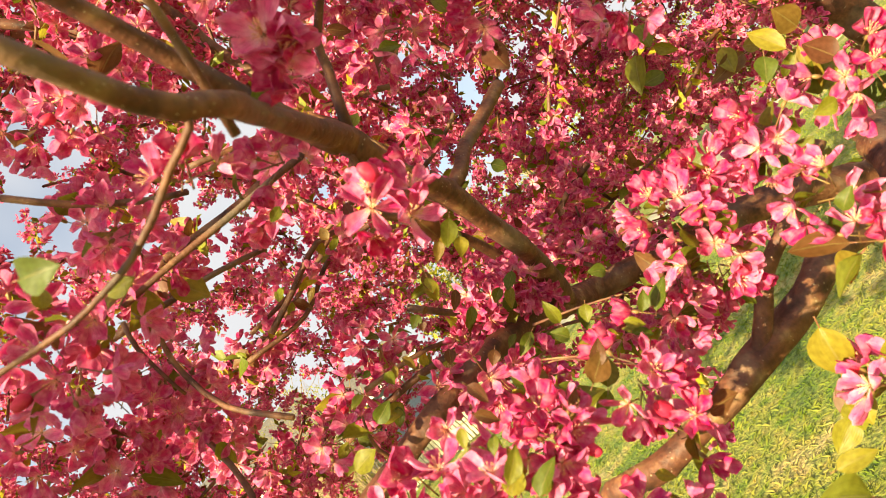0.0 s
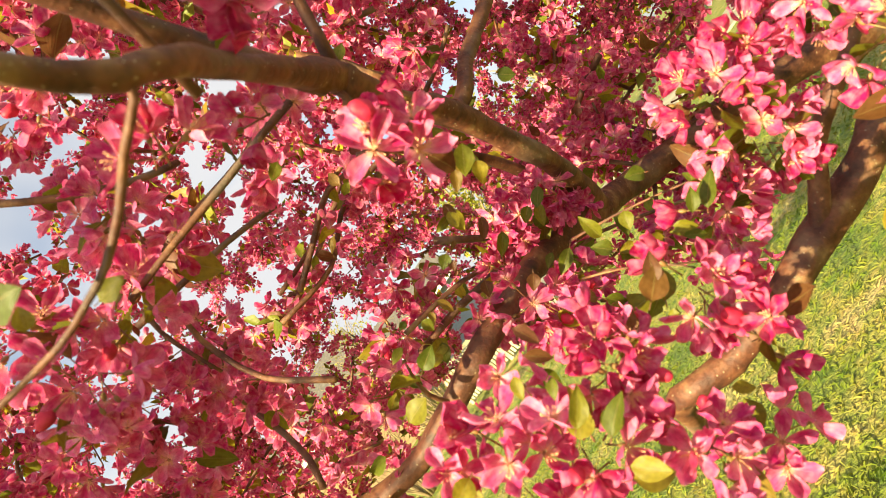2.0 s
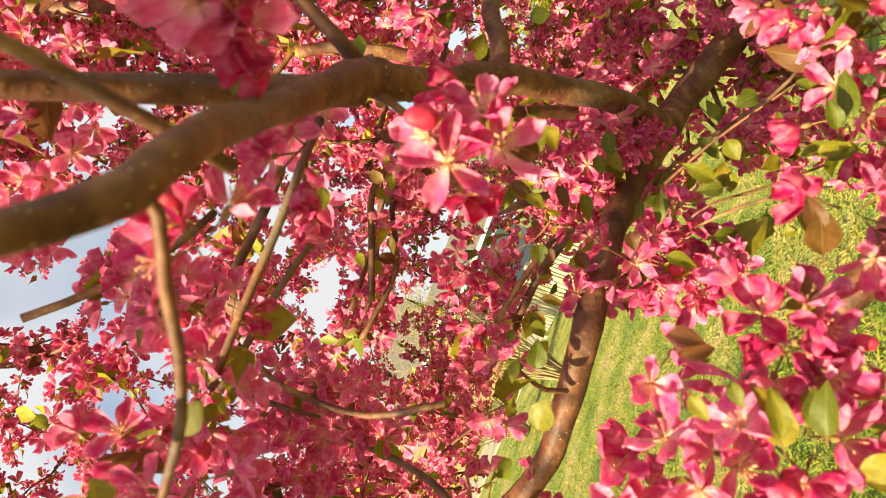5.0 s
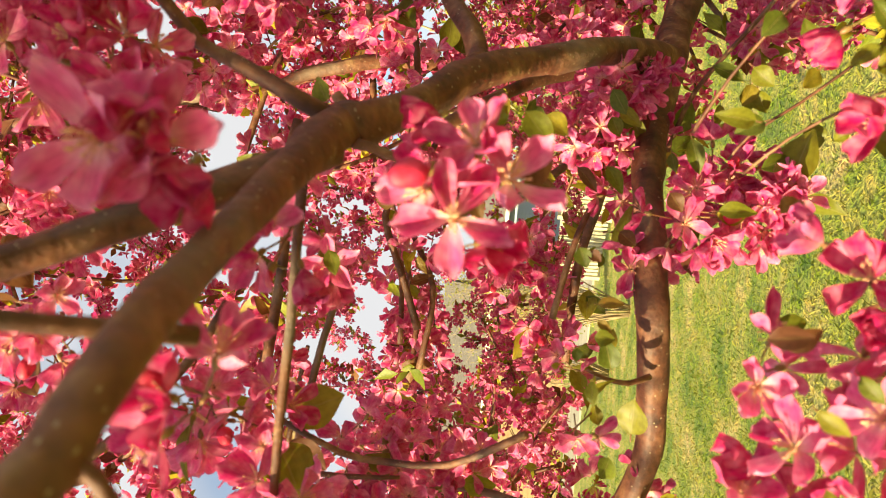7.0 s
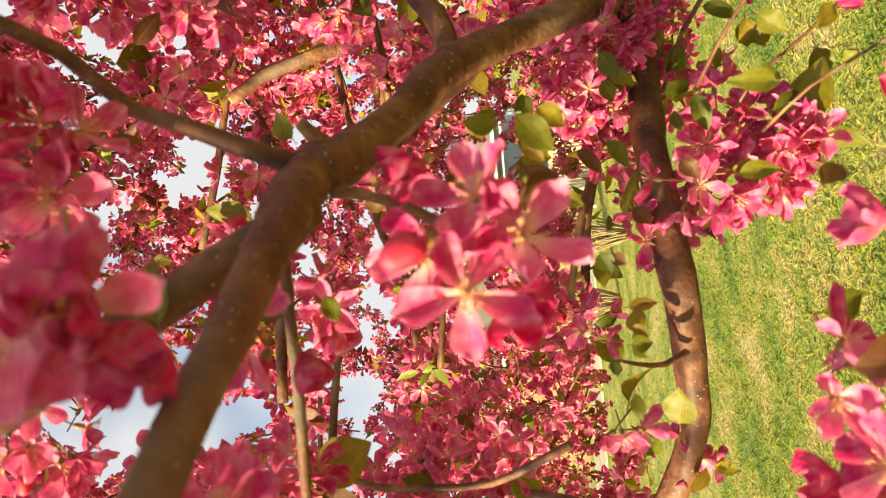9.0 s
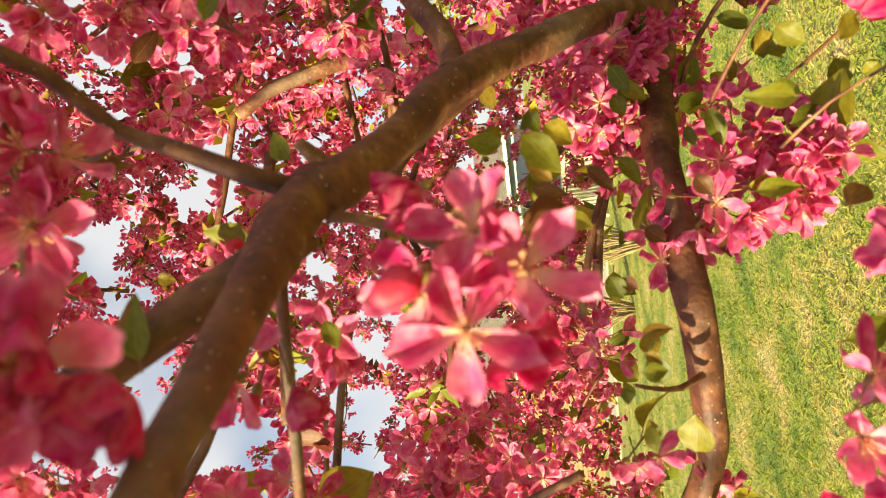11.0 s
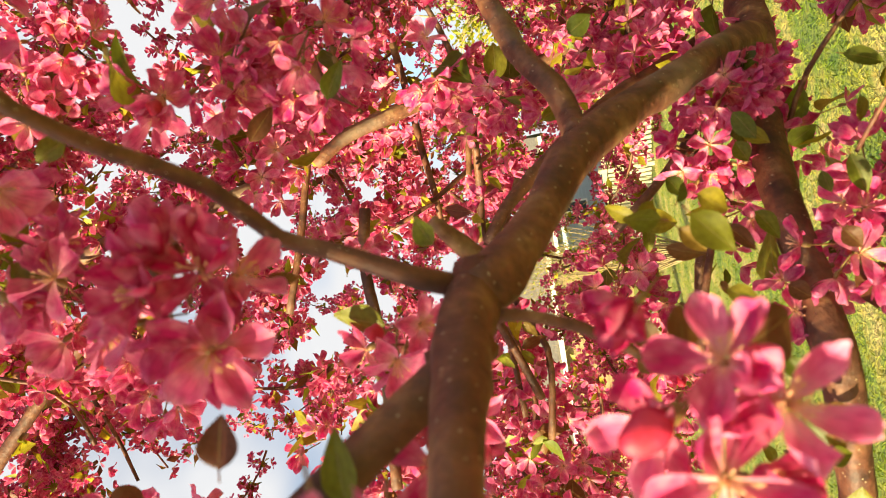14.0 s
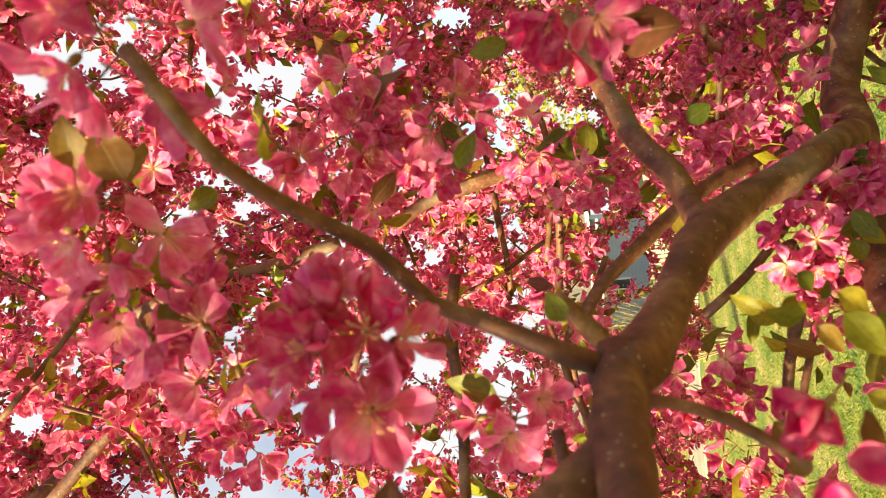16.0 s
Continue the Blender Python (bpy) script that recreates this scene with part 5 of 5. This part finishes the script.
for foot, tip, wide in [
    ((0.01, 0.10, 1.65), (-1.19, 3.99, 2.09), 0.16),
    ((0.01, 0.10, 1.65), (-1.04, 4.05, 1.98), 0.12),
    ((0.01, 0.10, 1.65), (-1.24, 3.99, 1.31), 0.14),
    ((0.01, 0.10, 1.65), (-0.87, 4.09, 1.33), 0.10),
    ((0.01, 0.10, 1.65), (-1.70, 3.80, 1.19), 0.16),
    ((0.01, 0.10, 1.65), (-1.45, 3.86, 0.91), 0.14),
    ((0.01, 0.10, 1.65), (0.18, 4.03, 0.50), 0.14),
    ((0.00, 0.08, 1.63), (-1.12, 4.00, 2.04), 0.12),
    ((0.00, 0.08, 1.63), (-1.60, 3.82, 1.11), 0.14),
    ((0.10, 0.22, 1.73), (-0.66, 4.21, 1.19), 0.13),
    ((0.10, 0.22, 1.73), (-1.24, 4.06, 1.18), 0.20),
    ((0.10, 0.22, 1.73), (-0.98, 4.12, 1.08), 0.14),
    ((0.10, 0.22, 1.73), (-0.04, 4.11, 0.42), 0.18),
    ((0.10, 0.22, 1.73), (0.12, 4.11, 0.43), 0.14),
    ((0.10, 0.22, 1.73), (0.03, 4.21, 0.77), 0.10),
    ((0.10, 0.22, 1.73), (-2.11, 3.67, 1.51), 0.12),
    ((0.10, 0.22, 1.73), (-1.30, 3.99, 2.54), 0.10),
    ((0.10, 0.22, 1.73), (-0.19, 4.09, 0.39), 0.10),
    ((0.10, 0.22, 1.75), (0.33, 4.10, 0.42), 0.16),
    ((0.10, 0.22, 1.75), (-0.05, 4.16, 0.61), 0.10),
    ((0.10, 0.22, 1.75), (-1.22, 4.04, 1.04), 0.18),
    ((0.10, 0.22, 1.75), (-0.99, 4.12, 1.13), 0.14),
    ((0.10, 0.22, 1.75), (-0.82, 4.09, 0.74), 0.10),
    ((0.10, 0.22, 1.75), (-1.29, 4.00, 2.52), 0.12),
    ((0.10, 0.22, 1.75), (-1.05, 4.09, 2.48), 0.08),
    ((0.10, 0.22, 1.75), (-0.45, 4.25, 2.29), 0.11),
    ((0.10, 0.22, 1.75), (0.03, 4.28, 2.34), 0.07),
    ((0.10, 0.22, 1.73), (0.16, 4.16, 0.59), 0.12),
]:
    SIGHT_GAPS.append((Vector(foot), Vector(tip), wide))


def in_sight_gap(p):
    for a, b, r in SIGHT_GAPS:
        d = b - a
        t = (p - a).dot(d) / d.length_squared
        if 0.12 < t < (1.0 if r < 0.035 else 9.0) and (p - a - d * t).length < 0.62 * r * min(t, 0.35) + 0.006:
            return True
    return False


def underside(x, y):
    """The height of the crown's lower edge, lower towards the trunk; set by bearing to fit the camera's view."""
    turn = math.degrees(math.atan2(x, y - 0.1))
    return 1.60 - (y - 0.1) * (0.10 + 0.22 * min(1.0, max(0.0, (turn - 9) / 13))) + 0.04 * math.sin(3 * x + 1.3 * y) - 0.03 * min(0.0, x)


def free(p, reach=0.04):
    """True where the crown's mass may hang: clear of the lens, the lower edge and the sight gaps."""
    if p.z < underside(p.x, p.y) or in_sight_gap(p):
        return False
    if p.y < 0.55:
        return False
    return distance_to_path(p) > 0.62 + reach


def cluster(c, axis, n, r):
    base = c - axis * 0.018
    tone = r.random()
    shapes = mid_flowers if 0.3 < c.y < 0.9 else far_flowers if 0.3 < c.y < 1.15 else farthest_flowers
    leaves = mid_leaves if 0.3 < c.y < 0.85 else far_leaves
    for _ in range(n):
        d = (axis * 0.55 + wander(r)).normalized()
        p = base + d * r.uniform(0.012, 0.029)
        mass_flowers.add(r.choice(shapes), Matrix.Translation(p - TRUNK) @ facing(d, r.uniform(0, 6.28)) @ Matrix.Scale(r.uniform(0.58, 0.82), 4), min(1.0, max(0.0, 0.4 * tone + 0.6 * r.random())), [r.uniform(-0.3, 0.3) for _k in range(5)])
    for _ in range(r.choice((2, 3, 3, 4, 5, 5))):
        d = wander(r)
        mass_leaves.add(r.choice(leaves), Matrix.Translation(base + d * 0.012 - TRUNK) @ facing(wander(r), r.uniform(0, 6.28)) @ Matrix.Scale(r.uniform(0.45, 0.85), 4), r.random())


CROWN_MID, CROWN_SIZE = Vector((0.25, 1.5, 2.2)), Vector((2.2, 1.8, 1.35))


twig_verts, twig_faces = [], []


def joined_twig(pts, r0):
    """A small branch of the crown's depth, four-sided and tapering, for the joined mesh."""
    first = len(twig_verts)
    for i, p in enumerate(pts):
        way = (pts[min(i + 1, len(pts) - 1)] - pts[max(i - 1, 0)]).normalized()
        x = way.cross(Vector((0.31, 0.87, 0.38))).normalized()
        y = way.cross(x)
        rad = r0 * (1 - 0.7 * i / len(pts))
        twig_verts.extend(tuple(p - TRUNK + (x * ca + y * sa) * rad) for ca, sa in ((1, 0), (0, 1), (-1, 0), (0, -1)))
        if i:
            k = first + 4 * i
            twig_faces.extend((k - 4 + j, k - 4 + (j + 1) % 4, k + (j + 1) % 4, k + j) for j in range(4))


def hang_branch(s, clusters_a_step):
    """A small branch from s, rising outward, hung with clusters of blossom."""
    away = (s - Vector((0.55, 1.35, 1.2))).normalized()
    d = (away * 0.6 + wander(crown, 0.9) + Vector((0, 0, 0.3))).normalized()
    pts = [s]
    for _ in range(crown.randint(4, 8)):
        d = (d + wander(crown, 0.35)).normalized()
        pts.append(pts[-1] + d * 0.062)
    ok = [free(p) for p in pts]
    pts = pts[:ok.index(False)] if False in ok else pts
    if len(pts) < 3:
        return False
    if len(pts) > 3 and all(distance_to_path(p) > 0.6 for p in pts):
        counted[0] += 1
        r0 = crown.uniform(0.0025, 0.0055)
        if counted[0] <= 290:
            branch("twig", [tuple(p) for p in pts], [r0 * (1 - 0.6 * i / len(pts)) for i in range(len(pts))], 6)
        else:
            joined_twig(pts, r0)
    for i in range(1, len(pts)):
        for _ in range(clusters_a_step):
            side = wander(crown)
            c = pts[i].lerp(pts[i - 1], crown.random()) + side * 0.022
            if free(c, 0.06):
                cluster(c, (side + Vector((-0.15, -0.4, 0.1))).normalized(), crown.randint(5, 7), crown)
    return True


counted = [0]


def crown_start(near, far, low, high):
    """A place in the crown, drawn from the sector that the camera sees."""
    a, e, d = radians(crown.uniform(-58, 44)), radians(crown.uniform(low, high)), crown.uniform(near, far)
    return Vector((0.05 + math.sin(a) * math.cos(e) * d, 0.2 + math.cos(a) * math.cos(e) * d, 1.66 + math.sin(e) * d))


# the nearer boughs, the body of the crown, its far side, and the rest round the trunk
for near, far, low, high, many, voids in ((0.8, 1.15, -8, 54, 44, 0.0), (1.1, 1.7, -10, 54, 160, -0.02), (1.6, 2.8, -8, 54, 400, -0.02), (1.8, 3.0, -7, 16, 280, -0.15)):
    made = 0
    while made < many:
        s = crown_start(near, far, low, high)
        if noise.noise(s * 3.1) < voids:
            continue
        made += 1 if free(s) and hang_branch(s, 2) else 0.02
made = 0
while made < 45:
    q = wander(crown)
    s = CROWN_MID + Vector((q.x * CROWN_SIZE.x, q.y * CROWN_SIZE.y, q.z * CROWN_SIZE.z)) * crown.uniform(0.55, 1.0)
    made += 1 if s.z > 1.3 and s.y > 0.5 and free(s) and hang_branch(s, 2) else 0.02

def sunlit(p):
    """True on sun paths left clear to light the hanging cluster and bough's elbow."""
    for spot in ((-0.005, 0.380, 1.685), (0.040, 0.640, 1.675)):
        q = p - Vector(spot)
        if (q - to_sun * q.dot(to_sun)).length < 0.055:
            return True
    return False


made = 0
shade = random.Random(12)
SLOPE = math.tan(radians(SUN_EL)) / math.cos(radians(SUN_AZ - 180))
while made < 52:
    # unseen clusters, added behind and above the eye to dapple the light
    y = shade.uniform(-1.15, -0.4)
    u = shade.uniform(0.0, 1.0) ** 1.4 * 0.22
    s = Vector((shade.uniform(-0.75, 0.6) + 0.78 * (y - 0.45), y, 1.91 - SLOPE * y + u))
    lump = noise.noise(s * 3.2 + Vector((4, 2, 0)))
    if made >= 40:
        # unseen dense bunches, added sunward to shade the bough and the left flowers
        s, lump = Vector((-0.56, -0.37, 2.17) if made < 44 else (-0.86, -0.36, 2.19)) + wander(shade, 0.13), 1.0
    if lump < -0.2 + 0.3 * u:
        made += 0.02
        continue
    made += 1
    d = (wander(shade) + Vector((0, 0, 0.3))).normalized()
    for _ in range(shade.randint(4, 7)):
        for _k in range(2):
            side = wander(shade)
            if s.z + side.z * 0.025 > 1.89 - SLOPE * s.y and not sunlit(s + side * 0.025):
                cluster(s + side * 0.025, side, shade.randint(4, 6), shade)
        d = (d + wander(shade, 0.4)).normalized()
        s = s + d * 0.06
# low shoots that hang in the shade on the trunk's side
low = random.Random(44)
for _ in range(17):
    s = Vector((low.uniform(0.07, 0.30), low.uniform(0.88, 1.40), 0))
    s.z = 1.52 - 0.12 * (s.y - 0.9) + low.uniform(-0.07, 0.10)
    d = (wander(low) + Vector((0.1, -0.1, -0.2))).normalized()
    pts = [s]
    for _k in range(4):
        d = (d + wander(low, 0.4)).normalized()
        pts.append(pts[-1] + d * 0.05)
        for _c in range(2):
            side = wander(low)
            if not in_sight_gap(pts[-1] + side * 0.025):
                cluster(pts[-1] + side * 0.025, side, low.randint(4, 6), low)
    branch("twig", [tuple(p) for p in pts], [0.0035, 0.003, 0.0026, 0.0022, 0.0018], 6)

# spurs along the inner boughs
inner = random.Random(31)
for line in own_wood:
    for p, rad in line[::3]:
        if rad > 0.0135 or inner.random() < 0.25 or not 0.55 < distance_to_path(p) < 1.6:
            continue
        side = wander(inner)
        c = p + side * (rad + 0.028)
        if not in_sight_gap(c) and c.z > underside(c.x, c.y) - 0.05:
            cluster(c, side, inner.randint(4, 6), inner)
mass_flowers.build("blossom", PETAL_FAR, tree, "dense deep pink blossom filling the crown")
twig_mesh = bpy.data.meshes.new("brushwood")
twig_mesh.from_pydata(twig_verts, [], twig_faces)
twig_mesh.materials.append(BARK)
twig_mesh.shade_smooth()
tagged(part("brushwood", twig_mesh, None, tree), "thin dark twigs deep in the crown", kind="stuff")
mass_leaves.build("foliage", LEAF_FAR, tree, "small olive and bronze young leaves")

# ---- ground ----
bm = bmesh.new()
edges = [-900, -200, -60, -25, -12, -6, -3, -1, 1, 3, 6, 12, 25, 60, 200, 900]
grid = [[bm.verts.new((x, y, 0.03 * noise.noise(Vector((x * 0.3, y * 0.3, 0))) if abs(x) < 50 and abs(y) < 15 else 0.0)) for x in edges] for y in edges]
for j in range(len(edges) - 1):
    for i in range(len(edges) - 1):
        bm.faces.new((grid[j][i], grid[j][i + 1], grid[j + 1][i + 1], grid[j + 1][i]))
ground = new("ground", mesh_of("ground", bm, GROUND))
tagged(ground, "sunlit yellow-green lawn with patchy grass", "lawn", kind="structure")

# blades of grass, thick in the open stretch and thinner farther off
blade = np.random.RandomState(3)
N = 145000
far = blade.rand(N) ** 1.6
gy = 0.4 + far * 14.7
gx = (blade.rand(N) - 0.5) * (3.0 + gy * 1.5) + 0.02 * gy
# the last fifth lies thinly all round the tree
k = N * 4 // 5
around, reach_ = blade.rand(N - k) * 6.283, 7.0 * np.sqrt(blade.rand(N - k))
gx[k:], gy[k:] = 0.5 + reach_ * np.cos(around), 1.0 + reach_ * np.sin(around)
gx[:k] += blade.randn(k) * (0.15 + 0.1 * gy[:k])
gy[:k] += blade.randn(k) * 0.35
h = (0.010 + 0.018 * blade.rand(N)) * (1 + 0.5 * far)
w = (0.0004 + 0.0006 * blade.rand(N)) * (1 + 1.6 * far)
a, lean = blade.rand(N) * 6.283, blade.randn(N, 2) * 0.018
z0 = np.zeros(N) - 0.01
v = np.empty((N, 4, 3), dtype=np.float32)
v[:, 0] = np.stack([gx - w * np.cos(a), gy - w * np.sin(a), z0], 1)
v[:, 1] = np.stack([gx + w * np.cos(a), gy + w * np.sin(a), z0], 1)
v[:, 2] = np.stack([gx + lean[:, 0] * 0.5 + w * 0.7 * np.cos(a), gy + lean[:, 1] * 0.5 + w * 0.7 * np.sin(a), h * 0.65], 1)
v[:, 3] = np.stack([gx + lean[:, 0] * 1.4, gy + lean[:, 1] * 1.4, h], 1)
me = bpy.data.meshes.new("grass")
me.vertices.add(N * 4)
me.vertices.foreach_set("co", v.ravel())
me.loops.add(N * 4)
me.loops.foreach_set("vertex_index", np.arange(N * 4, dtype=np.int32))
me.polygons.add(N)
me.polygons.foreach_set("loop_start", np.arange(0, N * 4, 4, dtype=np.int32))
me.materials.append(GRASS)
me.update(calc_edges=True)
me.validate()
tagged(new("grass", me), "short spring grass, green and straw yellow", "grass", kind="stuff")

# ---- pavement beyond the lawn ----
pavement = tagged(new("pavement"), "pale concrete pavement beyond the lawn", "pavement", kind="structure")
for k in range(24):
    bm = bmesh.new()
    x = -38 + k * 2.5
    box(bm, x + 0.012, x + 2.488, 16.6, 20.6, -0.05, 0.045)
    bmesh.ops.bevel(bm, geom=bm.edges[:], offset=0.012, segments=1, affect="EDGES")
    part("slab", bm, CONCRETE, pavement, smooth=False)


# ---- fence ----
def fence(name, start, end, label):
    a, b = Vector(start), Vector(end)
    run = (b - a).length
    root = tagged(new(name), label, "fence")
    root.matrix_world = Matrix.Translation(a) @ Matrix.Rotation(math.atan2(b.y - a.y, b.x - a.x), 4, "Z")
    bpy.context.view_layer.update()
    bm = bmesh.new()
    box(bm, -0.045, 0.045, -0.012, 0.012, 0.06, 0.92)
    picket = mesh_of("picket", bm, FENCE_PAINT, False)
    bm = bmesh.new()
    box(bm, -0.06, 0.06, -0.06, 0.06, -0.1, 1.1)
    post_shape = mesh_of("post", bm, FENCE_PAINT, False)
    bm = bmesh.new()
    box(bm, 0, run, -0.03, 0.03, 0.94, 1.03)
    part("rail", bm, FENCE_PAINT, root, smooth=False)
    bm = bmesh.new()
    box(bm, 0, run, 0.014, 0.05, 0.18, 0.28)
    part("rail", bm, FENCE_PAINT, root, smooth=False)
    bm = bmesh.new()
    box(bm, 0, run, 0.014, 0.05, 0.72, 0.80)
    part("rail", bm, FENCE_PAINT, root, smooth=False)
    x = 0.1
    while x < run - 0.05:
        part("picket", picket, None, root, m=Matrix.Translation((x, 0, 0)))
        x += 0.135
    x = 0.0
    while x <= run + 0.01:
        part("post", post_shape, None, root, m=Matrix.Translation((x, 0.0, 0)))
        x += run / max(1, round(run / 2.2))


fence("picket_fence", (-4.2, 15.6, 0), (-1.0, 13.0, 0), "cream painted wooden picket fence across the lawn")


# ---- houses ----
def house(name, x, y, wide, deep, tall, rise, turn, wall_mat, label, windows, rows):
    """A gabled house: wall boards, a roof of two slopes, windows with frames, a door."""
    root = tagged(new(name), label, "house")
    root.matrix_world = pose(x, y, 0, 0, 0, turn)
    bpy.context.view_layer.update()
    bm = bmesh.new()
    box(bm, -wide / 2, wide / 2, -deep / 2, deep / 2, -0.2, tall)
    part("wall", bm, wall_mat, root, smooth=False)
    bm = bmesh.new()
    box(bm, -wide / 2 - 0.02, wide / 2 + 0.02, -deep / 2 - 0.025, -deep / 2 - 0.003, 0, 0.15)
    board = mesh_of("board", bm, wall_mat, False)
    z = 0.1
    while z < tall - 0.05:
        part("board", board, None, root, m=Matrix.Translation((0, 0, z)))
        z += 0.18
    for s in (-1, 1):
        bm = bmesh.new()
        e = [bm.verts.new(p) for p in ((-wide / 2 - 0.4, s * (deep / 2 + 0.4), tall - 0.1), (wide / 2 + 0.4, s * (deep / 2 + 0.4), tall - 0.1), (wide / 2 + 0.4, 0, tall + rise), (-wide / 2 - 0.4, 0, tall + rise))]
        f = bm.faces.new(e)
        top = bmesh.ops.extrude_face_region(bm, geom=[f])
        bmesh.ops.translate(bm, verts=[q for q in top["geom"] if isinstance(q, bmesh.types.BMVert)], vec=(0, 0, 0.18))
        bmesh.ops.recalc_face_normals(bm, faces=bm.faces[:])
        part("roof", bm, ROOF, root, smooth=False)
    for s in (-1, 1):
        bm = bmesh.new()
        vs = [bm.verts.new(p) for p in ((s * (wide / 2 - 0.15), -deep / 2, tall - 0.05), (s * (wide / 2 - 0.15), deep / 2, tall - 0.05), (s * (wide / 2 - 0.15), 0, tall + rise - 0.05))]
        f = bm.faces.new(vs)
        top = bmesh.ops.extrude_face_region(bm, geom=[f])
        bmesh.ops.translate(bm, verts=[q for q in top["geom"] if isinstance(q, bmesh.types.BMVert)], vec=(s * 0.15, 0, 0))
        part("gable", bm, wall_mat, root, smooth=False)
    bm = bmesh.new()
    box(bm, -wide / 2 - 0.42, wide / 2 + 0.42, -deep / 2 - 0.5, -deep / 2 - 0.38, tall - 0.22, tall - 0.04)
    part("gutter", bm, TRIM, root, smooth=False)
    for r in range(rows):
        for k in range(windows):
            wx = -wide / 2 + wide * (k + 0.5) / windows
            z = 0.95 + r * 2.7
            bm = bmesh.new()
            box(bm, wx - 0.55, wx + 0.55, -deep / 2 - 0.07, -deep / 2 - 0.03, z, z + 1.3)
            frame_ob = part("window", bm, TRIM, root, smooth=False)
            for q in (-1, 1):
                bm = bmesh.new()
                box(bm, wx + q * 0.25 - 0.21, wx + q * 0.25 + 0.21, -deep / 2 - 0.076, -deep / 2 - 0.072, z + 0.09, z + 1.21)
                part("pane", bm, GLASS, frame_ob, smooth=False)


house("house", -13.2, 27.5, 9.0, 7.0, 3.0, 1.9, 14, TAN_WALL, "tan single-storey house with a brown shingle roof", 0, 0)
house("house", -8.6, 38.0, 7.0, 8.0, 2.9, 1.6, 6, BLUE_WALL, "blue-grey sided house behind the fence", 1, 1)


# ---- shrubs and trees in the distance ----
def bare_shrub(name, x, y, height, spread, seed, label, leafy, mat):
    r = random.Random(seed)
    root = tagged(new(name), label, "shrub")
    root.location = (x, y, 0)
    bpy.context.view_layer.update()
    crown_mass = Mass()
    for _ in range(34):
        bm = bmesh.new()
        a, lean_ = r.uniform(0, 6.28), r.uniform(0.05, 1.0) * spread
        p, d = Vector((math.cos(a) * 0.08, math.sin(a) * 0.08, 0)), Vector((math.cos(a) * lean_ / height, math.sin(a) * lean_ / height, 1)).normalized()
        line, top = [], height * r.uniform(0.6, 1.0)
        n = 9
        for i in range(n + 1):
            line.append((p.copy(), 0.014 * (1 - i / (n + 1)) + 0.002))
            d = (d + wander(r, 0.12)).normalized()
            p = p + d * top / n
            for _k in range(leafy if i > 1 else 0):
                q = p + wander(r, r.uniform(0.03, 0.28))
                crown_mass.add(r.choice(far_leaves), Matrix.Translation(q) @ facing(wander(r), r.uniform(0, 6)) @ Matrix.Scale(r.uniform(0.8, 1.5), 4), r.random() * 0.6)
            if i > 3:
                for _k in range(2):
                    e = (d + wander(r, 0.8)).normalized()
                    spike(bm, p, p + e * r.uniform(0.15, 0.4), 0.004, 0.0015, 0)
        tube(bm, line, 5, 0.05)
        part("stem", bm, DRY, root)
    if leafy:
        crown_mass.build("leaves", mat, root, "fresh green leaves")


bare_shrub("shrub", -3.4, 10.8, 2.6, 1.0, 3, "half-bare shrub with thin straw-coloured stems", 3, LEAF_FAR)
bare_shrub("shrub", -5.2, 12.4, 2.3, 1.1, 4, "bare shrub with pale dry stems", 1, LEAF_FAR)
bare_shrub("shrub", -4.4, 13.6, 3.4, 1.2, 8, "tall bushy green shrub beside the pavement", 8, LEAF_FAR)


def far_tree(x, y, height, seed, leafy):
    r = random.Random(seed)
    root = tagged(new("tree"), "distant tree in early spring leaf", "tree", group="distant trees")
    root.location = (x, y, 0)
    bpy.context.view_layer.update()
    bm = bmesh.new()
    tube(bm, [(Vector((0, 0, -0.1)), 0.2), (Vector((0.05, 0, height * 0.3)), 0.15), (Vector((0.0, 0.1, height * 0.7)), 0.07), (Vector((0, 0, height)), 0.02)], 8, 0.1)
    for _ in range(26):
        z = r.uniform(0.25, 0.9) * height
        d = (wander(r) + Vector((0, 0, 0.6))).normalized()
        p = Vector((0, 0, z))
        line = []
        for i in range(6):
            line.append((p.copy(), 0.05 * (1 - i / 6) + 0.006))
            p = p + d * height * 0.07
            d = (d + wander(r, 0.3)).normalized()
        tube(bm, line, 5, 0.1)
    part("trunk", bm, DRY, root)
    cm = Mass()
    for _ in range(leafy):
        d = wander(r)
        p = Vector((d.x * height * 0.34, d.y * height * 0.34, height * 0.62 + d.z * height * 0.36)) * 1.0
        p = p.lerp(Vector((0, 0, height * 0.45)), r.random() * 0.7)
        if noise.noise(p * 0.8 + Vector((seed, 0, 0))) > -0.15:
            cm.add(r.choice(far_leaves), Matrix.Translation(p) @ facing(wander(r), r.uniform(0, 6)) @ Matrix.Scale(r.uniform(3.5, 7), 4), r.random() * 0.7)
    cm.build("crown", LEAF_FAR, root, "thin yellow-green crown")


for k, (x, y, height) in enumerate([(-1.2, 27, 5.2), (1.6, 25, 5.6), (4.6, 27, 5.0), (7.8, 26, 6.0), (11.5, 28, 5.5), (15.5, 27, 6.0), (-24, 46, 8), (-16, 52, 9), (-1.5, 48, 7.5), (9, 50, 8.5), (17, 44, 8), (26, 50, 9), (-34, 50, 9), (4, 60, 9)]):
    far_tree(x, y, height, 30 + k, 2600 if k < 6 else 1500)
